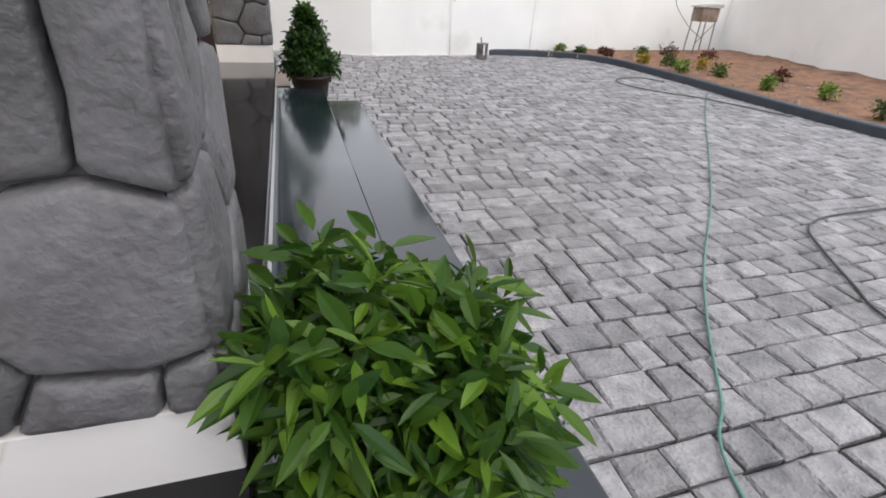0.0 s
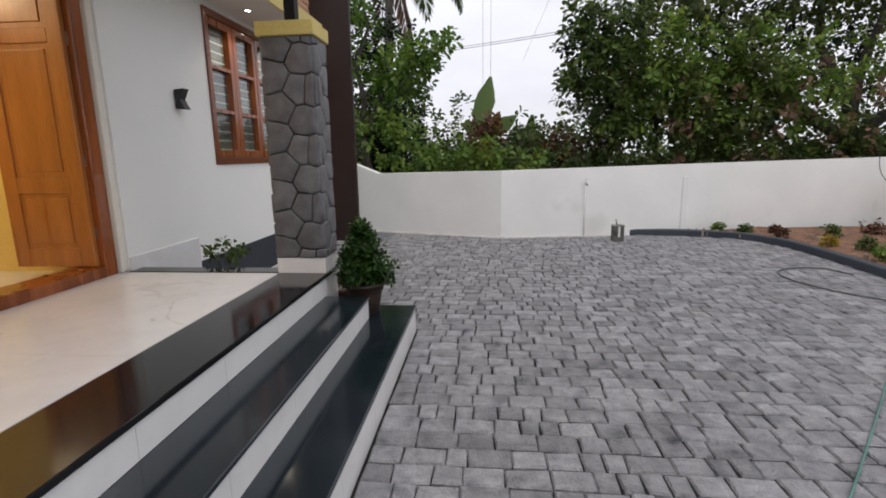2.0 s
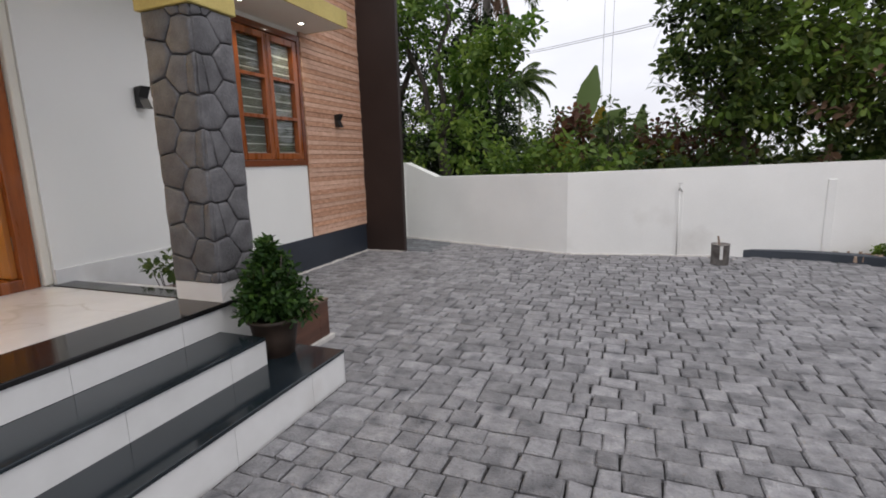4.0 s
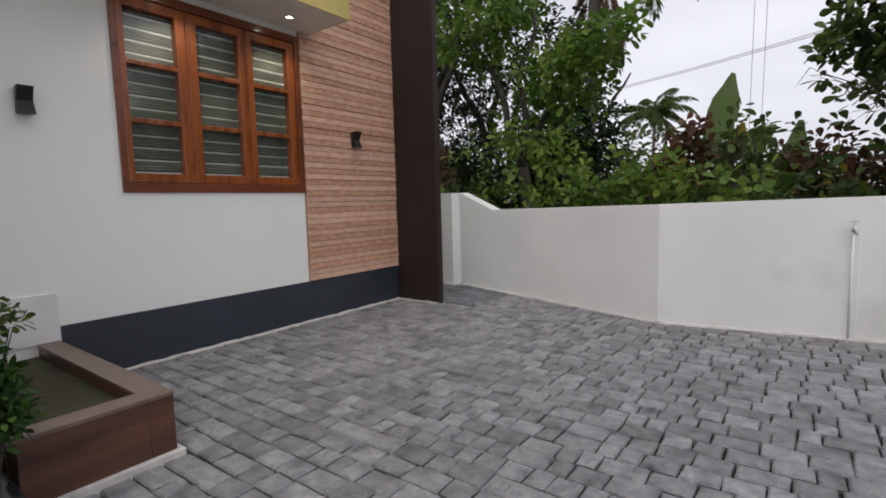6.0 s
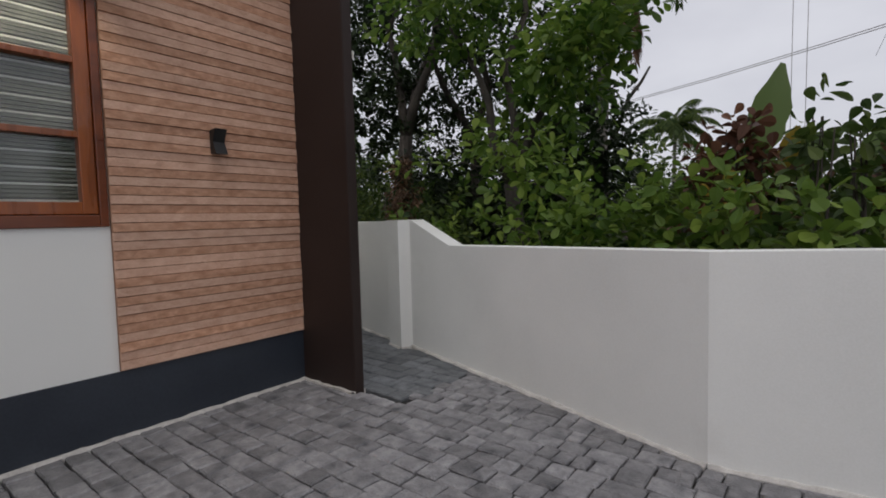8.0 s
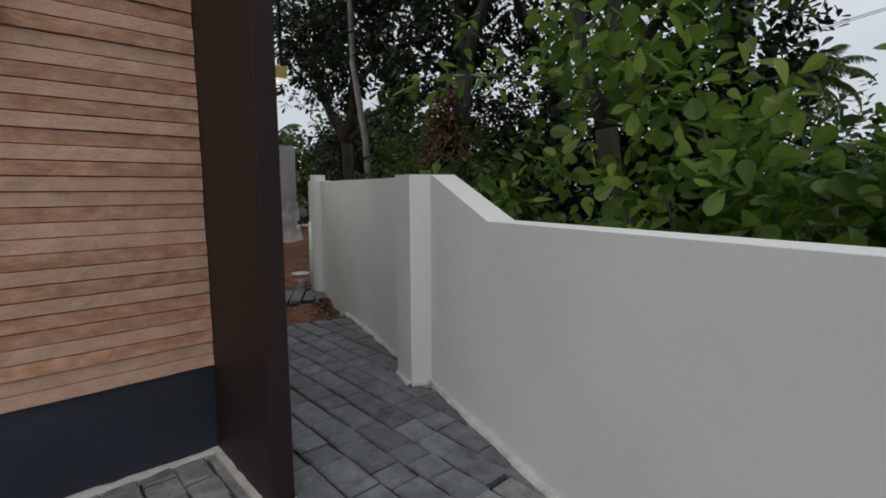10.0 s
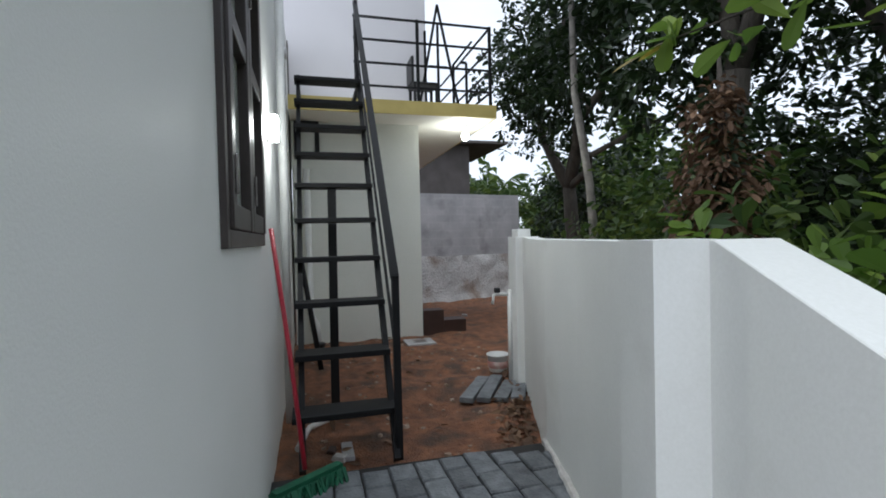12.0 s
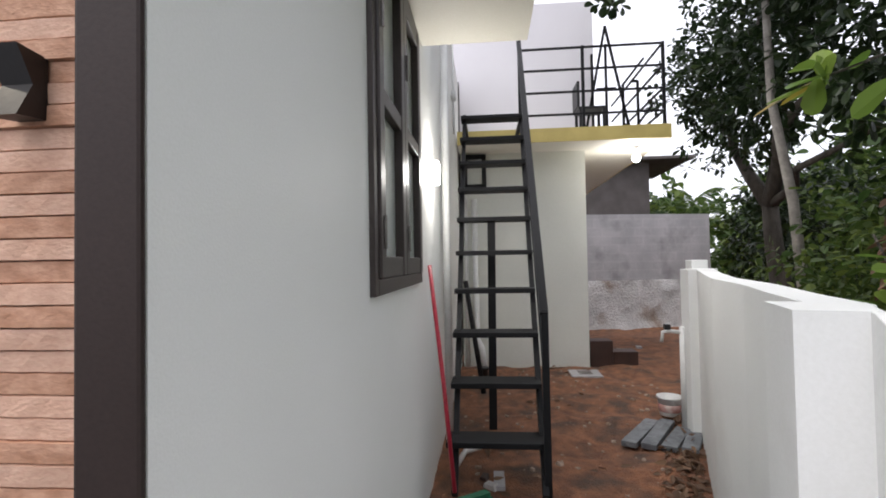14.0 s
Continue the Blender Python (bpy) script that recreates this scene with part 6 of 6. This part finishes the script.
# ---- strip tiles beside the window ----
pl = structure("wall_strip_backing", plank_joint, [(FX, FX + 0.014, WY1 + 0.006, 12.493, 0.437, 4.4)], "terracotta coloured strip tiles on the front wall", "wall")
strip_meshes = []
rnd = random.Random(77)
PITCH = 0.0604
for k in range(8):
    bm = bmesh.new()
    w = 1.408
    nx_ = 28
    top = [[bm.verts.new((0.012 + 0.010 * (k % 4) / 3 + rnd.uniform(-0.0025, 0.0025), i * w / nx_, j)) for i in range(nx_ + 1)] for j in (0.0028, PITCH - 0.0030)]
    bot = [[bm.verts.new((0.0, i * w / nx_, j)) for i in range(nx_ + 1)] for j in (0.0006, PITCH - 0.0006)]
    for i in range(nx_):
        bm.faces.new((top[0][i], top[0][i + 1], top[1][i + 1], top[1][i]))
        bm.faces.new((bot[0][i], bot[0][i + 1], top[0][i + 1], top[0][i]))
        bm.faces.new((top[1][i], top[1][i + 1], bot[1][i + 1], bot[1][i]))
    bm.faces.new((bot[0][0], top[0][0], top[1][0], bot[1][0]))
    bm.faces.new((top[0][-1], bot[0][-1], bot[1][-1], top[1][-1]))
    bmesh.ops.recalc_face_normals(bm, faces=bm.faces)
    me = bpy.data.meshes.new("tile")
    bm.to_mesh(me)
    bm.free()
    me.materials.append(pale_strip if k < 4 else warm_strip)
    strip_meshes.append(me)
z = 0.441
warm = False
while z < 4.33:
    o = new("tile", rnd.choice(strip_meshes[4:] if warm else strip_meshes[:4]))
    warm = not warm if rnd.random() < 0.88 else warm
    o.parent = pl
    o.location = (FX + 0.0145, WY1 + 0.008, z)
    z += PITCH

# ---- porch floor tiles ----
for i in range(3):
    for j in range(8):
        x0, x1 = -2.565 + i * 0.45, min(-2.565 + (i + 1) * 0.45, -1.247)
        y0, y1 = 7.895 - (j + 1) * 0.8, 7.895 - j * 0.8
        if y1 > 2.2 and x1 - x0 > 0.05:
            solid("tile", marble, porch_floor, "", [(x0 + 0.0008, x1 - 0.0008, max(y0, 2.2) + 0.0008, y1 - 0.0008, 0.5525, 0.562)])

# ---- pavers ----
def paver_geo(w, h, jit, rnd):
    """A worn block: bevelled top with uneven corners. Origin at its corner."""
    g, b, t = 0.0045, 0.009, 0.0
    c = [(g, g), (w - g, g), (w - g, h - g), (g, h - g)]
    c = [(x + rnd.uniform(-jit, jit), y + rnd.uniform(-jit, jit)) for x, y in c]
    mx, my = w / 2, h / 2
    ins = [(x + (b if x < mx else -b), y + (b if y < my else -b)) for x, y in c]
    zt = [rnd.uniform(-0.005, 0.004) for _ in c]
    v = [(x, y, -0.045) for x, y in c] + [(x, y, -0.009 + z) for (x, y), z in zip(c, zt)] + [(x, y, z) for (x, y), z in zip(ins, zt)]
    f = [(8, 9, 10, 11)] + [(a + k, a + (k + 1) % 4, a + 4 + (k + 1) % 4, a + 4 + k) for a in (0, 4) for k in range(4)]
    return v, f


def wall_y(x):
    """The inner face of the front boundary wall over x."""
    if x > 0.635:
        return 12.83 + (x - 0.635) * 0.131
    return 12.83 + (0.635 - x) * 0.3285


def kerb_x(y):
    best = 20.0
    for a, b in zip(kl, kl[1:]):
        lo, hi = min(a.y, b.y), max(a.y, b.y)
        if lo <= y <= hi and hi > lo:
            best = min(best, a.x + (b.x - a.x) * (y - a.y) / (b.y - a.y))
    return best


rnd = random.Random(3)
SIZES = [0.105, 0.14, 0.165, 0.19, 0.215]
shared = {}
for s in SIZES:
    shared[s] = []
    for k in range(4):
        v, f = paver_geo(s, 0.14, 0.006, rnd)
        me = bpy.data.meshes.new("paver")
        me.from_pydata(v, [], f)
        me.materials.append(paver)
        shared[s].append(me)
yard = structure("pavement", joint_sand, [(-0.2, 4.6, -6.0, 12.7, -0.034, -0.03)], "grey rough stone block paving of the yard", "pavement")
rv, rf = [], []
count = 0
y = -2.0
while y < 13.9:
    x0 = -2.485 if y > 8.84 else (-0.76 if y > 8.09 else (-0.212 if y > 4.28 else -0.86))
    x = x0
    while True:
        s = rnd.choice(SIZES)
        if x > kerb_x(min(y + 0.07, 13.1)) - 0.03 or x > 9:
            break
        xc = x + s / 2
        if y > min(wall_y(x), wall_y(x + s)) - 0.005:
            x += s
            continue
        if xc < -1.87 and y > 12.46:
            x += s
            continue
        if y > 12.56 and xc < -1.4:
            x += s
            continue
        near = 4.55 < y < 7.2 and -0.25 < xc < 1.75
        if near and count < 300:
            o = new("paver", rnd.choice(shared[s]))
            o.parent = yard
            o.location = (x, y, rnd.uniform(-0.003, 0.003))
            count += 1
        else:
            v, f = paver_geo(s, 0.14, 0.006, rnd)
            b0 = len(rv)
            dz = rnd.uniform(-0.003, 0.003)
            rv += [(a + x, b + y, c + dz) for a, b, c in v]
            rf += [tuple(i + b0 for i in q) for q in f]
        x += s
    y += 0.14
o = mesh_from("pavers", rv, rf, paver, yard)
tagged(o, "", "", "", "stuff")
side_yard = structure("pavement_side", joint_sand, [(-4.42, -1.4, 12.61, 13.6, -0.034, -0.03)], "blue-grey slab paving of the side passage", "pavement")
rv, rf = [], []
count = 0
y = 12.605
while y < 14.4:
    x = -1.40 + rnd.uniform(-0.1, 0.12)
    while x > -4.42:
        s = rnd.choice([0.16, 0.2, 0.24, 0.3])
        x -= s
        if x < -4.46:
            break
        inner = wall_y(x + s) if x > -2.46 else 13.9 - (x + 2.72) * 0.315
        if y > inner - 0.02:
            continue
        if x > -2.72 and y > 13.67 and x < -2.44:
            continue
        v, f = paver_geo(s, 0.165, 0.004, rnd)
        if count < 200:
            me = bpy.data.meshes.new("paver")
            me.from_pydata(v, [], f)
            me.materials.append(paver_dark)
            o = new("paver", me)
            o.parent = side_yard
            o.location = (x, y, rnd.uniform(-0.004, 0.004))
            count += 1
    y += 0.165

# ---- cement fillets along the walls ----
def fillet(pts, seed):
    rnd = random.Random(seed)
    v, f = [], []
    m = 0
    for a, b in zip(pts, pts[1:]):
        a, b = Vector(a), Vector(b)
        n = max(2, int((b - a).length / 0.06))
        d = (b - a).normalized()
        nn = Vector((-d.y, d.x))
        for k in range(n + 1):
            p = a.lerp(b, k / n)
            w = 0.014 + rnd.random() * 0.016
            h = 0.008 + rnd.random() * 0.012
            v += [(p.x - nn.x * 0.02, p.y - nn.y * 0.02, -0.03), (p.x - nn.x * 0.02, p.y - nn.y * 0.02, h), (p.x + nn.x * w * 0.5, p.y + nn.y * w * 0.5, h), (p.x + nn.x * w, p.y + nn.y * w, 0.0), (p.x + nn.x * w, p.y + nn.y * w, -0.03)]
            if k:
                b0 = len(v) - 10
                f += [(b0 + i, b0 + i + 1, b0 + i + 6, b0 + i + 5) for i in range(4)]
    return v, f


for i, pts in enumerate(([(-2.48, 12.47), (-2.48, 8.9)][::-1], [(-2.49, 12.48), (-1.842, 12.48), (-1.842, 12.60)], [(0.635, 12.83), (-2.43, 13.83)], [(2.7, 13.1), (0.635, 12.83)], [(-2.40, 13.84), (-2.447, 13.695), (-2.69, 13.762)], [(-2.74, 13.91), (-4.4, 14.37)])):
    flip = i in (0,)
    q = pts[::-1] if flip else pts
    v, f = fillet(q, i)
    tagged(mesh_from("cement_fillet", v, f, mortar_white), "rough pale cement line at the wall foot", "trim", "", "structure")
